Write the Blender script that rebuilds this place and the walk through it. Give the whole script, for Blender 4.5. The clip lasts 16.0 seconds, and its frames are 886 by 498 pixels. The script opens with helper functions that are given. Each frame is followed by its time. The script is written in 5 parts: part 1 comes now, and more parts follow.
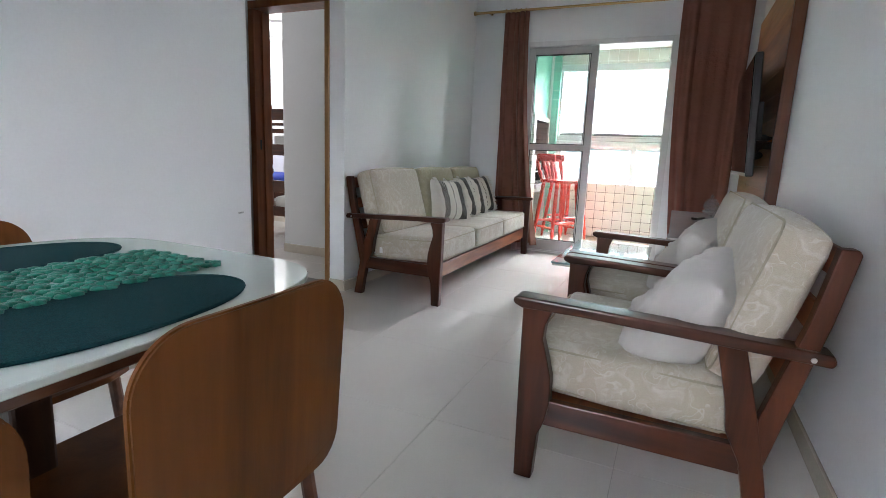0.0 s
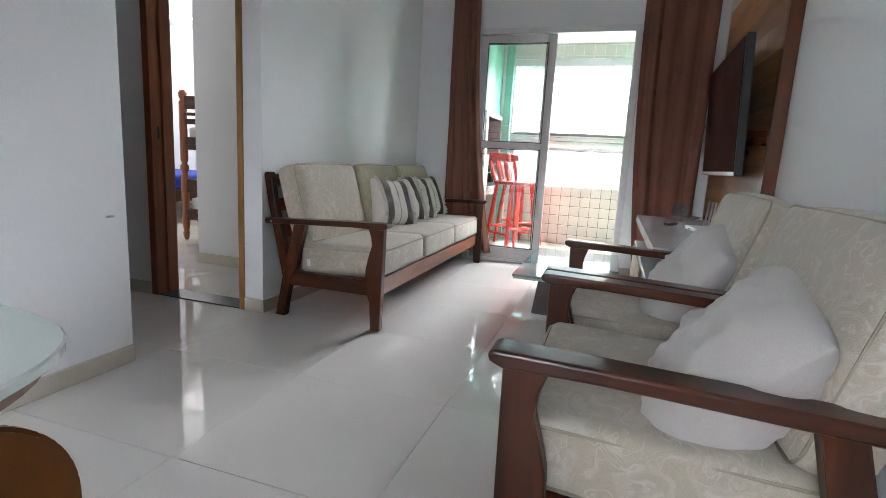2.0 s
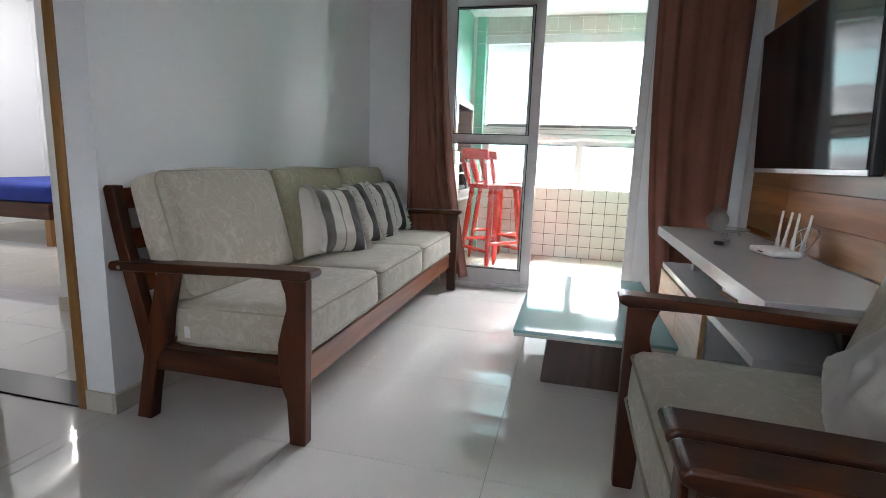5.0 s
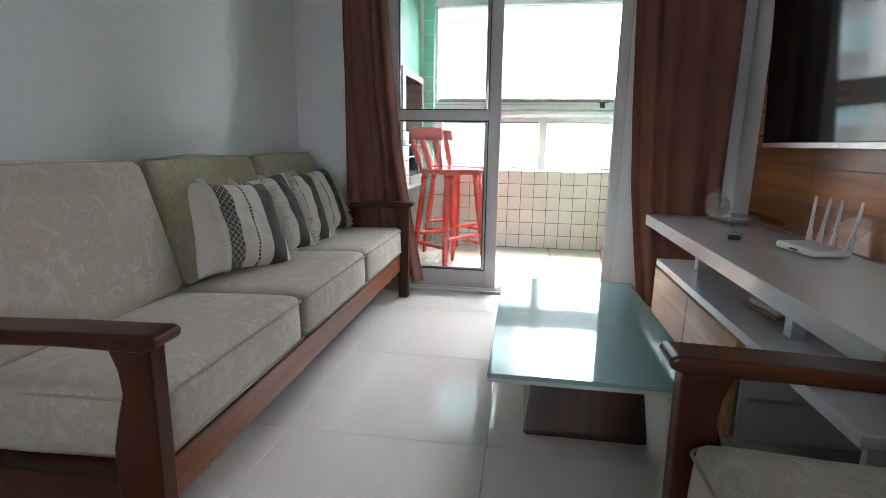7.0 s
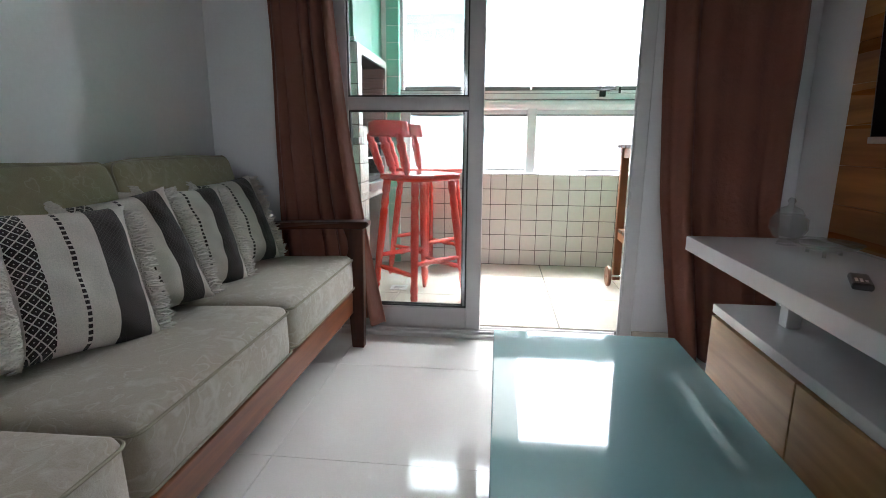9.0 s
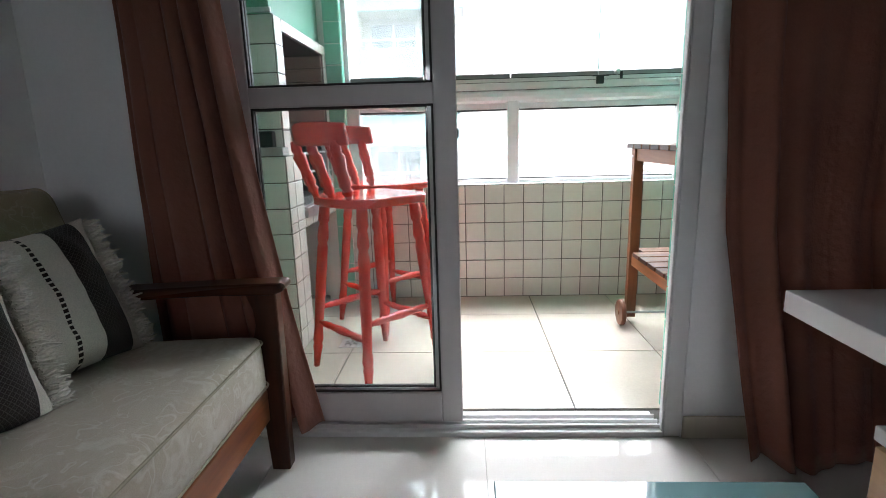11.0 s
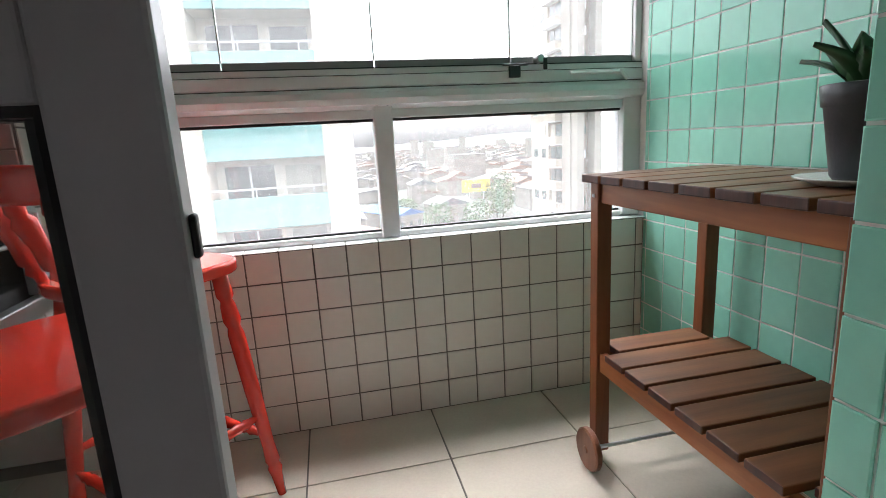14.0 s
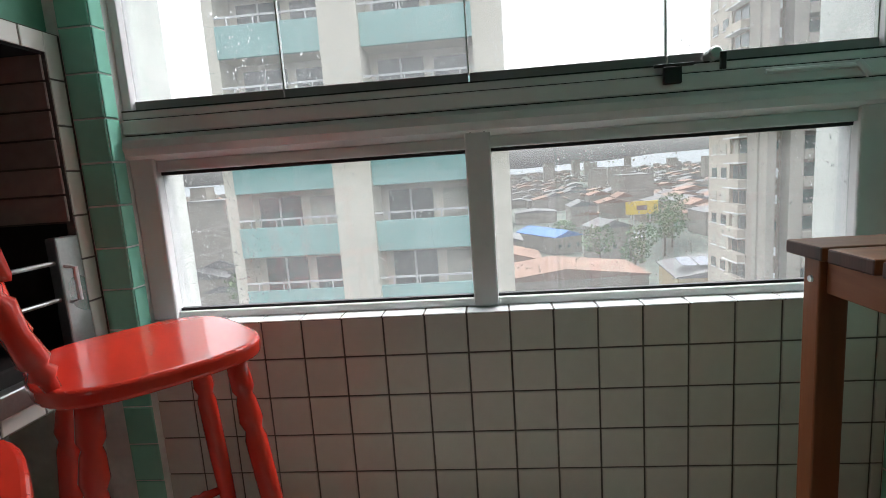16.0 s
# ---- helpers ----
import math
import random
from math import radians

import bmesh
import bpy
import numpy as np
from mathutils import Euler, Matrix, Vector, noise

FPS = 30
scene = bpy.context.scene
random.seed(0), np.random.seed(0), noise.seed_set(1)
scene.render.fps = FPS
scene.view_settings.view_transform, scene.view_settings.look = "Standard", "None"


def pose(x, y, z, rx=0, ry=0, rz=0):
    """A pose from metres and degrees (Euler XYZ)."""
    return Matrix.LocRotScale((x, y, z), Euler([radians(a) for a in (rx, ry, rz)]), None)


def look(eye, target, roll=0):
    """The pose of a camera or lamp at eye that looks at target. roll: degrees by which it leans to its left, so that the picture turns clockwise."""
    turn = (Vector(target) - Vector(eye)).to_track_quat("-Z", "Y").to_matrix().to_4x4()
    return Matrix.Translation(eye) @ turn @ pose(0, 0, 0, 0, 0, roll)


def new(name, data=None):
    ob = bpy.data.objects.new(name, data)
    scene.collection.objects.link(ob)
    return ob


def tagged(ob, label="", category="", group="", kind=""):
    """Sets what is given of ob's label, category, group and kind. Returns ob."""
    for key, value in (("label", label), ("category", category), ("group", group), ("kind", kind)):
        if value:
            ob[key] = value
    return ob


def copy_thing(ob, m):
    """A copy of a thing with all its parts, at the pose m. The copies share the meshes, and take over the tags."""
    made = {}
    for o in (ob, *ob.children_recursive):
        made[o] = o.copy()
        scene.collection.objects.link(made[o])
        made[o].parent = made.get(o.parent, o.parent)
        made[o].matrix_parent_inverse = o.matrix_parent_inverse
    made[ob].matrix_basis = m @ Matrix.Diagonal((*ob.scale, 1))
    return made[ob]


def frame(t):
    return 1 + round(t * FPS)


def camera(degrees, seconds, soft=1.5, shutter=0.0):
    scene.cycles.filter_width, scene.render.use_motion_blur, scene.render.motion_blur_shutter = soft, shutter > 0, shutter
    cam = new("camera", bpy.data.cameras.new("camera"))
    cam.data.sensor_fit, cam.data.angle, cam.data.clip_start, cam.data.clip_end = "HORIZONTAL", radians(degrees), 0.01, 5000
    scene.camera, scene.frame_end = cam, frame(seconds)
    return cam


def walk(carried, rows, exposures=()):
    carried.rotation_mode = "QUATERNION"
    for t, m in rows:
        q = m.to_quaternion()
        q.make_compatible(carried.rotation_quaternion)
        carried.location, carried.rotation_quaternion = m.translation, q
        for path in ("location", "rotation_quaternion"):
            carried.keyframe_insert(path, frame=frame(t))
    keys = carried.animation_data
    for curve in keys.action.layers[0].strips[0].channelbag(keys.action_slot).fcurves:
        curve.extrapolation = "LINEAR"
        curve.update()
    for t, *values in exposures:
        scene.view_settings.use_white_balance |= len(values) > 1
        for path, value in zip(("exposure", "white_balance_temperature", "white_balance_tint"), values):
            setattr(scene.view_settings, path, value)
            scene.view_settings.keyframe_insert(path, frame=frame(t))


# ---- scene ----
cam = camera(82.2, 16.0, soft=0.7)
PATH = [
    (0, (-0.029, 0.027, 0.98), (-0.829, 1.822, 0.609), 2.4),
    (0.5, (-0.056, 0.1, 0.969), (-0.843, 1.902, 0.606), 2.5),
    (1, (-0.129, 0.249, 0.947), (-0.84, 2.085, 0.595), 2.9),
    (1.5, (-0.201, 0.4, 0.932), (-0.84, 2.263, 0.583), 3.2),
    (2, (-0.234, 0.548, 0.918), (-0.841, 2.422, 0.573), 3.2),
    (2.5, (-0.264, 0.745, 0.927), (-0.899, 2.61, 0.584), 3.1),
    (3, (-0.322, 0.908, 0.927), (-0.956, 2.775, 0.589), 3.1),
    (5.5, (-0.619, 1.697, 0.921), (-1.032, 3.622, 0.567), 1.4),
    (6, (-0.66, 1.815, 0.929), (-1.016, 3.745, 0.543), 0.7),
    (6.5, (-0.678, 1.961, 0.917), (-0.981, 3.894, 0.502), 0.8),
    (7, (-0.674, 2.143, 0.918), (-0.972, 4.078, 0.51), 0.8),
    (7.5, (-0.684, 2.315, 0.912), (-0.956, 4.251, 0.488), 1.4),
    (8, (-0.705, 2.548, 0.919), (-0.936, 4.49, 0.498), 1.6),
    (8.5, (-0.73, 2.735, 0.916), (-0.952, 4.678, 0.499), 0.8),
    (11, (-0.796, 3.704, 0.949), (-0.889, 5.657, 0.526), -1.6),
    (11.5, (-0.821, 3.895, 0.954), (-0.806, 5.849, 0.529), -1.7),
    (12, (-0.879, 4.107, 0.995), (-0.69, 6.053, 0.57), -2.6),
    (12.5, (-0.88, 4.286, 1.015), (-0.579, 6.213, 0.57), -2.0),
    (13, (-0.822, 4.481, 1.025), (-0.465, 6.399, 0.583), -2.6),
    (13.5, (-0.765, 4.686, 1.02), (-0.398, 6.601, 0.58), -2.62),
    (14, (-0.726, 4.883, 1.018), (-0.311, 6.794, 0.603), -3.2),
    (14.5, (-0.66, 5.013, 1.012), (-0.242, 6.927, 0.61), -2.7),
    (15, (-0.548, 5.149, 1.026), (-0.236, 7.091, 0.667), -2.5),
    (15.5, (-0.499, 5.234, 1.046), (-0.349, 7.197, 0.69), -3.1),
    (16, (-0.506, 5.346, 1.052), (-0.69, 7.315, 0.754), -4.0),
]
walk(cam, [(t, look(eye, target, roll)) for t, eye, target, roll in PATH],
     [(t, stops, 6120 if t < 13 else 6400, 13 if t < 13 or t > 15.5 else 17) for t, stops in (
         (0.0, 6.1), (3.0, 6.05), (5.5, 5.75), (8.5, 5.35), (11.0, 4.7), (12.5, 4.45), (13.5, 4.0), (14.5, 3.4), (15.2, 3.05), (16.0, 2.65))])

# ---- world and light ----
world = bpy.data.worlds.new("overcast")
scene.world = world
world.use_nodes = True
wn = world.node_tree
wn.nodes.clear()
sky = wn.nodes.new("ShaderNodeTexSky")
sky.sky_type, sky.sun_disc = "NISHITA", False
sky.sun_elevation, sky.sun_rotation = radians(68), radians(22)
sky.air_density, sky.dust_density, sky.ozone_density = 1.0, 6.0, 1.0
grey = wn.nodes.new("ShaderNodeHueSaturation")
grey.inputs["Saturation"].default_value = 0.12
bg = wn.nodes.new("ShaderNodeBackground")
bg.inputs["Strength"].default_value = 0.15
out = wn.nodes.new("ShaderNodeOutputWorld")
wn.links.new(sky.outputs[0], grey.inputs["Color"])
wn.links.new(grey.outputs[0], bg.inputs["Color"])
wn.links.new(bg.outputs[0], out.inputs["Surface"])

sun = new("sun", bpy.data.lights.new("sun", "SUN"))
sun.data.energy, sun.data.angle, sun.data.color = 0.28, radians(60), (1.0, 0.98, 0.95)
sun.matrix_world = look((3.0, 7.4, 19.8), (0, 0, 0))

# guides the sky's light through the balcony's window opening
port = new("window_portal", bpy.data.lights.new("window_portal", "AREA"))
port.data.shape, port.data.size, port.data.size_y = "RECTANGLE", 1.95, 1.45
port.data.cycles.is_portal = True
port.matrix_world = look((-0.5, 6.84, 1.38), (-0.5, 0.0, 1.38))


# ---- materials ----
def material(name, color, rough=0.5, metal=0.0, grain=0.06, grain_scale=30.0, stain=0.05, stain_scale=2.0,
             bump=0.1, bump_scale=120.0, spec=0.5, coat=0.0, vary=0.0, stretch=(1, 1, 1), sheen=0.0, rough_vary=0.08):
    """A surface with colour variation at two scales, fine relief and uneven gloss."""
    m = bpy.data.materials.new(name)
    m.use_nodes = True
    nt = m.node_tree
    b = nt.nodes["Principled BSDF"]
    b.inputs["Metallic"].default_value = metal
    b.inputs["Specular IOR Level"].default_value = spec
    b.inputs["Coat Weight"].default_value = coat
    b.inputs["Coat Roughness"].default_value = 0.08
    b.inputs["Sheen Weight"].default_value = sheen
    tc = nt.nodes.new("ShaderNodeTexCoord")
    mp = nt.nodes.new("ShaderNodeMapping")
    mp.inputs["Scale"].default_value = stretch
    nt.links.new(tc.outputs["Object"], mp.inputs["Vector"])
    fine, broad = nt.nodes.new("ShaderNodeTexNoise"), nt.nodes.new("ShaderNodeTexNoise")
    for n, s, d in ((fine, grain_scale, 5), (broad, stain_scale, 3)):
        n.inputs["Scale"].default_value, n.inputs["Detail"].default_value = s, d
        nt.links.new(mp.outputs[0], n.inputs["Vector"])
    last = None
    for n, amount in ((fine, grain), (broad, stain)):
        mr = nt.nodes.new("ShaderNodeMapRange")
        mr.inputs["From Min"].default_value, mr.inputs["From Max"].default_value = 0.3, 0.7
        mr.inputs["To Min"].default_value, mr.inputs["To Max"].default_value = 1 - amount, 1 + amount
        nt.links.new(n.outputs["Fac"], mr.inputs["Value"])
        if last is None:
            last = mr.outputs[0]
        else:
            mu = nt.nodes.new("ShaderNodeMath")
            mu.operation = "MULTIPLY"
            nt.links.new(last, mu.inputs[0])
            nt.links.new(mr.outputs[0], mu.inputs[1])
            last = mu.outputs[0]
    if vary:
        oi = nt.nodes.new("ShaderNodeObjectInfo")
        mr = nt.nodes.new("ShaderNodeMapRange")
        mr.inputs["To Min"].default_value, mr.inputs["To Max"].default_value = 1 - vary, 1 + vary
        nt.links.new(oi.outputs["Random"], mr.inputs["Value"])
        mu = nt.nodes.new("ShaderNodeMath")
        mu.operation = "MULTIPLY"
        nt.links.new(last, mu.inputs[0])
        nt.links.new(mr.outputs[0], mu.inputs[1])
        last = mu.outputs[0]
    hsv = nt.nodes.new("ShaderNodeHueSaturation")
    hsv.inputs["Color"].default_value = (*color, 1)
    nt.links.new(last, hsv.inputs["Value"])
    nt.links.new(hsv.outputs[0], b.inputs["Base Color"])
    mr = nt.nodes.new("ShaderNodeMapRange")
    mr.inputs["To Min"].default_value, mr.inputs["To Max"].default_value = max(0.0, rough - rough_vary), rough + rough_vary
    nt.links.new(broad.outputs["Fac"], mr.inputs["Value"])
    nt.links.new(mr.outputs[0], b.inputs["Roughness"])
    if bump:
        rel = nt.nodes.new("ShaderNodeTexNoise")
        rel.inputs["Scale"].default_value, rel.inputs["Detail"].default_value = bump_scale, 3
        nt.links.new(mp.outputs[0], rel.inputs["Vector"])
        bp = nt.nodes.new("ShaderNodeBump")
        bp.inputs["Strength"].default_value, bp.inputs["Distance"].default_value = bump, 0.004
        nt.links.new(rel.outputs["Fac"], bp.inputs["Height"])
        nt.links.new(bp.outputs[0], b.inputs["Normal"])
    return m


def wood(name, dark, light, rough=0.35, axis="Y", scale=6.0, coat=0.25, vary=0.1, spec=0.5):
    """Lacquered wood: long streaks along one axis, with fine pores."""
    m = material(name, (1, 1, 1), rough, grain=0.08, grain_scale=60, stain=0.06, stain_scale=4, bump=0.06, bump_scale=200, coat=coat, vary=vary, spec=spec,
                 stretch={"X": (0.08, 1, 1), "Y": (1, 0.08, 1), "Z": (1, 1, 0.08)}[axis])
    nt = m.node_tree
    mp = next(n for n in nt.nodes if n.type == "MAPPING")
    hsv = next(n for n in nt.nodes if n.type == "HUE_SAT")
    streak = nt.nodes.new("ShaderNodeTexNoise")
    streak.inputs["Scale"].default_value, streak.inputs["Detail"].default_value, streak.inputs["Distortion"].default_value = scale * 3, 6, 0.8
    nt.links.new(mp.outputs[0], streak.inputs["Vector"])
    ramp = nt.nodes.new("ShaderNodeValToRGB")
    ramp.color_ramp.elements[0].position, ramp.color_ramp.elements[1].position = 0.32, 0.68
    ramp.color_ramp.elements[0].color, ramp.color_ramp.elements[1].color = (*dark, 1), (*light, 1)
    nt.links.new(streak.outputs["Fac"], ramp.inputs["Fac"])
    nt.links.new(ramp.outputs[0], hsv.inputs["Color"])
    return m


def jacquard(name, ground, motif):
    """Woven upholstery with a tone-on-tone leaf and scroll pattern."""
    m = material(name, ground, 0.85, grain=0.07, grain_scale=350, stain=0.05, stain_scale=3, bump=0.35, bump_scale=500, spec=0.25, sheen=0.25)
    nt = m.node_tree
    mp = next(n for n in nt.nodes if n.type == "MAPPING")
    hsv = next(n for n in nt.nodes if n.type == "HUE_SAT")
    warp = nt.nodes.new("ShaderNodeTexNoise")
    warp.inputs["Scale"].default_value, warp.inputs["Detail"].default_value = 11, 2
    nt.links.new(mp.outputs[0], warp.inputs["Vector"])
    mixv = nt.nodes.new("ShaderNodeVectorMath")
    mixv.operation = "MULTIPLY_ADD"
    mixv.inputs[1].default_value = (0.22, 0.22, 0.22)
    nt.links.new(warp.outputs["Color"], mixv.inputs[0])
    nt.links.new(mp.outputs[0], mixv.inputs[2])
    leaf = nt.nodes.new("ShaderNodeTexNoise")
    leaf.inputs["Scale"].default_value, leaf.inputs["Detail"].default_value, leaf.inputs["Distortion"].default_value = 9, 2.5, 1.6
    nt.links.new(mixv.outputs[0], leaf.inputs["Vector"])
    vine = nt.nodes.new("ShaderNodeTexNoise")
    vine.inputs["Scale"].default_value, vine.inputs["Detail"].default_value, vine.inputs["Distortion"].default_value = 5.5, 0.5, 2.4
    nt.links.new(mixv.outputs[0], vine.inputs["Vector"])
    r1 = nt.nodes.new("ShaderNodeValToRGB")
    r1.color_ramp.elements[0].position, r1.color_ramp.elements[1].position = 0.50, 0.74
    nt.links.new(leaf.outputs["Fac"], r1.inputs["Fac"])
    r2 = nt.nodes.new("ShaderNodeValToRGB")
    r2.color_ramp.elements[0].position, r2.color_ramp.elements[1].position = 0.478, 0.50
    r2.color_ramp.elements[0].color, r2.color_ramp.elements[1].color = (0, 0, 0, 1), (1, 1, 1, 1)
    e = r2.color_ramp.elements.new(0.522)
    e.color = (0, 0, 0, 1)
    nt.links.new(vine.outputs["Fac"], r2.inputs["Fac"])
    big = nt.nodes.new("ShaderNodeMath")
    big.operation = "MAXIMUM"
    nt.links.new(r1.outputs[0], big.inputs[0])
    nt.links.new(r2.outputs[0], big.inputs[1])
    mx = nt.nodes.new("ShaderNodeMix")
    mx.data_type = "RGBA"
    mx.inputs[6].default_value, mx.inputs[7].default_value = (*ground, 1), (*motif, 1)
    nt.links.new(big.outputs[0], mx.inputs[0])
    nt.links.new(mx.outputs[2], hsv.inputs["Color"])
    return m


def striped(name):
    """Hand-woven cotton: off-white with two dark patterned bands and rows of dark stitches, across the cushion's x."""
    m = material(name, (0.7, 0.67, 0.62), 0.9, grain=0.1, grain_scale=300, bump=0.5, bump_scale=350, spec=0.2, sheen=0.2)
    nt = m.node_tree
    tc = next(n for n in nt.nodes if n.type == "TEX_COORD")
    hsv = next(n for n in nt.nodes if n.type == "HUE_SAT")
    sep = nt.nodes.new("ShaderNodeSeparateXYZ")
    nt.links.new(tc.outputs["Generated"], sep.inputs[0])
    band = nt.nodes.new("ShaderNodeValToRGB")
    band.color_ramp.interpolation = "CONSTANT"
    marks = [(0.0, 0), (0.27, 1), (0.40, 0), (0.545, 1), (0.568, 0), (0.71, 1), (0.90, 0)]
    band.color_ramp.elements[0].position = 0.0
    band.color_ramp.elements[0].color = (0, 0, 0, 1)
    band.color_ramp.elements[1].position = marks[1][0]
    band.color_ramp.elements[1].color = (1, 1, 1, 1)
    for p, v in marks[2:]:
        band.color_ramp.elements.new(p).color = (v, v, v, 1)
    nt.links.new(sep.outputs["X"], band.inputs["Fac"])

    def calc(op, a, b):
        m2 = nt.nodes.new("ShaderNodeMath")
        m2.operation = op
        for k, v in enumerate((a, b)):
            if isinstance(v, (int, float)):
                m2.inputs[k].default_value = v
            else:
                nt.links.new(v, m2.inputs[k])
        return m2.outputs[0]

    # lozenges woven into the bands (open in the first, dense in the second) and a row of separate stitches between them
    osep = nt.nodes.new("ShaderNodeSeparateXYZ")
    nt.links.new(tc.outputs["Object"], osep.inputs[0])
    def zigzag(size):
        across = calc("PINGPONG", osep.outputs["X"], size)
        along = calc("PINGPONG", osep.outputs["Y"], size)
        return calc("PINGPONG", calc("ADD", across, along), size / 2)
    loose = calc("GREATER_THAN", zigzag(0.012), 0.0018)
    dense = calc("GREATER_THAN", zigzag(0.006), 0.0008)
    stitch = calc("GREATER_THAN", calc("PINGPONG", osep.outputs["Y"], 0.0065), 0.0022)
    first = calc("LESS_THAN", sep.outputs["X"], 0.45)
    last_band = calc("GREATER_THAN", sep.outputs["X"], 0.64)
    middle = calc("SUBTRACT", calc("SUBTRACT", 1.0, first), last_band)
    woven = calc("ADD", calc("ADD", calc("MULTIPLY", first, loose), calc("MULTIPLY", last_band, calc("MAXIMUM", dense, 0.88))), calc("MULTIPLY", middle, stitch))
    dash = nt.nodes.new("ShaderNodeMath")
    dash.operation = "MULTIPLY"
    nt.links.new(band.outputs[0], dash.inputs[0])
    nt.links.new(woven, dash.inputs[1])
    mx = nt.nodes.new("ShaderNodeMix")
    mx.data_type = "RGBA"
    mx.inputs[6].default_value, mx.inputs[7].default_value = (0.70, 0.65, 0.59, 1), (0.030, 0.022, 0.020, 1)
    nt.links.new(dash.outputs[0], mx.inputs[0])
    nt.links.new(mx.outputs[2], hsv.inputs["Color"])
    return m


def pane(name, tint=(1, 1, 1), veil=0.0, gloss=0.5):
    """Thin flat glass: it lets light straight through, reflects by its angle; veil mixes in pale scatter for rain, film
    and haze beyond.
    """
    m = bpy.data.materials.new(name)
    m.use_nodes = True
    nt = m.node_tree
    nt.nodes.clear()
    o = nt.nodes.new("ShaderNodeOutputMaterial")
    tr, gl, mx = nt.nodes.new("ShaderNodeBsdfTransparent"), nt.nodes.new("ShaderNodeBsdfGlossy"), nt.nodes.new("ShaderNodeMixShader")
    lw, pw, fr = nt.nodes.new("ShaderNodeLayerWeight"), nt.nodes.new("ShaderNodeMath"), nt.nodes.new("ShaderNodeMath")
    lw.inputs["Blend"].default_value = 0.5
    pw.operation, pw.inputs[1].default_value = "POWER", 5.0
    fr.operation, fr.inputs[1].default_value, fr.inputs[2].default_value = "MULTIPLY_ADD", 0.95, 0.04
    nt.links.new(lw.outputs["Facing"], pw.inputs[0])
    nt.links.new(pw.outputs[0], fr.inputs[0])
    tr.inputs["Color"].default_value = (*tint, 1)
    gl.inputs["Roughness"].default_value = 0.02
    nt.links.new(fr.outputs[0], mx.inputs[0])
    last = tr.outputs[0]
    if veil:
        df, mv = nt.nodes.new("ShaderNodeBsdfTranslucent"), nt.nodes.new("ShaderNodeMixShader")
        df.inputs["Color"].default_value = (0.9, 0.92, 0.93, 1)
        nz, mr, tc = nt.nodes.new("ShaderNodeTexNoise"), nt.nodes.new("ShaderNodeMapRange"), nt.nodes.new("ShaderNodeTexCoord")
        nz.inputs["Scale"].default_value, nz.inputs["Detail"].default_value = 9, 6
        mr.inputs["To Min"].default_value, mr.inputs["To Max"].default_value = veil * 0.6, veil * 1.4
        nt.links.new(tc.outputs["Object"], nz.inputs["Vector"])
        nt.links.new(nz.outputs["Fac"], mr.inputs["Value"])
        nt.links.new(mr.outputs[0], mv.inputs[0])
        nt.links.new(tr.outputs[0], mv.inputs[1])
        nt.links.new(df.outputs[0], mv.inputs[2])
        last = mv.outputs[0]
    nt.links.new(last, mx.inputs[1])
    nt.links.new(gl.outputs[0], mx.inputs[2])
    nt.links.new(mx.outputs[0], o.inputs["Surface"])
    return m


def clear_glass(name, color=(1, 1, 1), rough=0.02):
    m = bpy.data.materials.new(name)
    m.use_nodes = True
    b = m.node_tree.nodes["Principled BSDF"]
    b.inputs["Base Color"].default_value = (*color, 1)
    b.inputs["Transmission Weight"].default_value, b.inputs["Roughness"].default_value, b.inputs["IOR"].default_value = 1.0, rough, 1.45
    return m


def glow(name, color, strength):
    m = bpy.data.materials.new(name)
    m.use_nodes = True
    b = m.node_tree.nodes["Principled BSDF"]
    b.inputs["Base Color"].default_value = (*color, 1)
    b.inputs["Emission Color"].default_value, b.inputs["Emission Strength"].default_value = (*color, 1), strength
    return m


PAINT = material("wall_paint", (0.83, 0.84, 0.85), 0.55, grain=0.015, grain_scale=90, stain=0.025, stain_scale=0.9, bump=0.12, bump_scale=160, spec=0.35)
CEIL = material("ceiling_paint", (0.82, 0.82, 0.81), 0.8, grain=0.015, stain=0.02, bump=0.1)
PORCELAIN = material("polished_porcelain", (0.74, 0.715, 0.675), 0.05, grain=0.02, grain_scale=180, stain=0.03, stain_scale=1.6, bump=0.012, bump_scale=14, vary=0.02, rough_vary=0.02)
GROUT_IN = material("floor_grout", (0.50, 0.475, 0.43), 0.5)
DECK = material("balcony_floor_tile", (0.54, 0.50, 0.42), 0.16, grain=0.03, grain_scale=120, stain=0.06, stain_scale=3, bump=0.03, bump_scale=40, vary=0.03)
GROUT_OUT = material("balcony_grout", (0.10, 0.095, 0.085), 0.85)
WHITE_TILE = material("white_glazed_tile", (0.68, 0.66, 0.60), 0.16, grain=0.015, stain=0.04, stain_scale=9, bump=0.03, bump_scale=30, vary=0.035)
GREEN_TILE = material("green_glazed_tile", (0.27, 0.64, 0.50), 0.12, grain=0.02, stain=0.05, stain_scale=8, bump=0.03, bump_scale=30, vary=0.06)
GROUT_DARK = material("dark_tile_grout", (0.13, 0.115, 0.10), 0.9, stain=0.25, stain_scale=6)
GROUT_PALE = material("pale_tile_grout", (0.80, 0.81, 0.77), 0.9, stain=0.15, stain_scale=6)
GREEN_PAINT = material("green_wall_paint", (0.16, 0.42, 0.29), 0.5, stain=0.06)
SKIRT = material("skirting_tile", (0.58, 0.53, 0.45), 0.18, grain=0.03, stain=0.04)
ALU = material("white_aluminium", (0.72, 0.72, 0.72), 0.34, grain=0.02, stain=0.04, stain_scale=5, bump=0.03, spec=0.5)
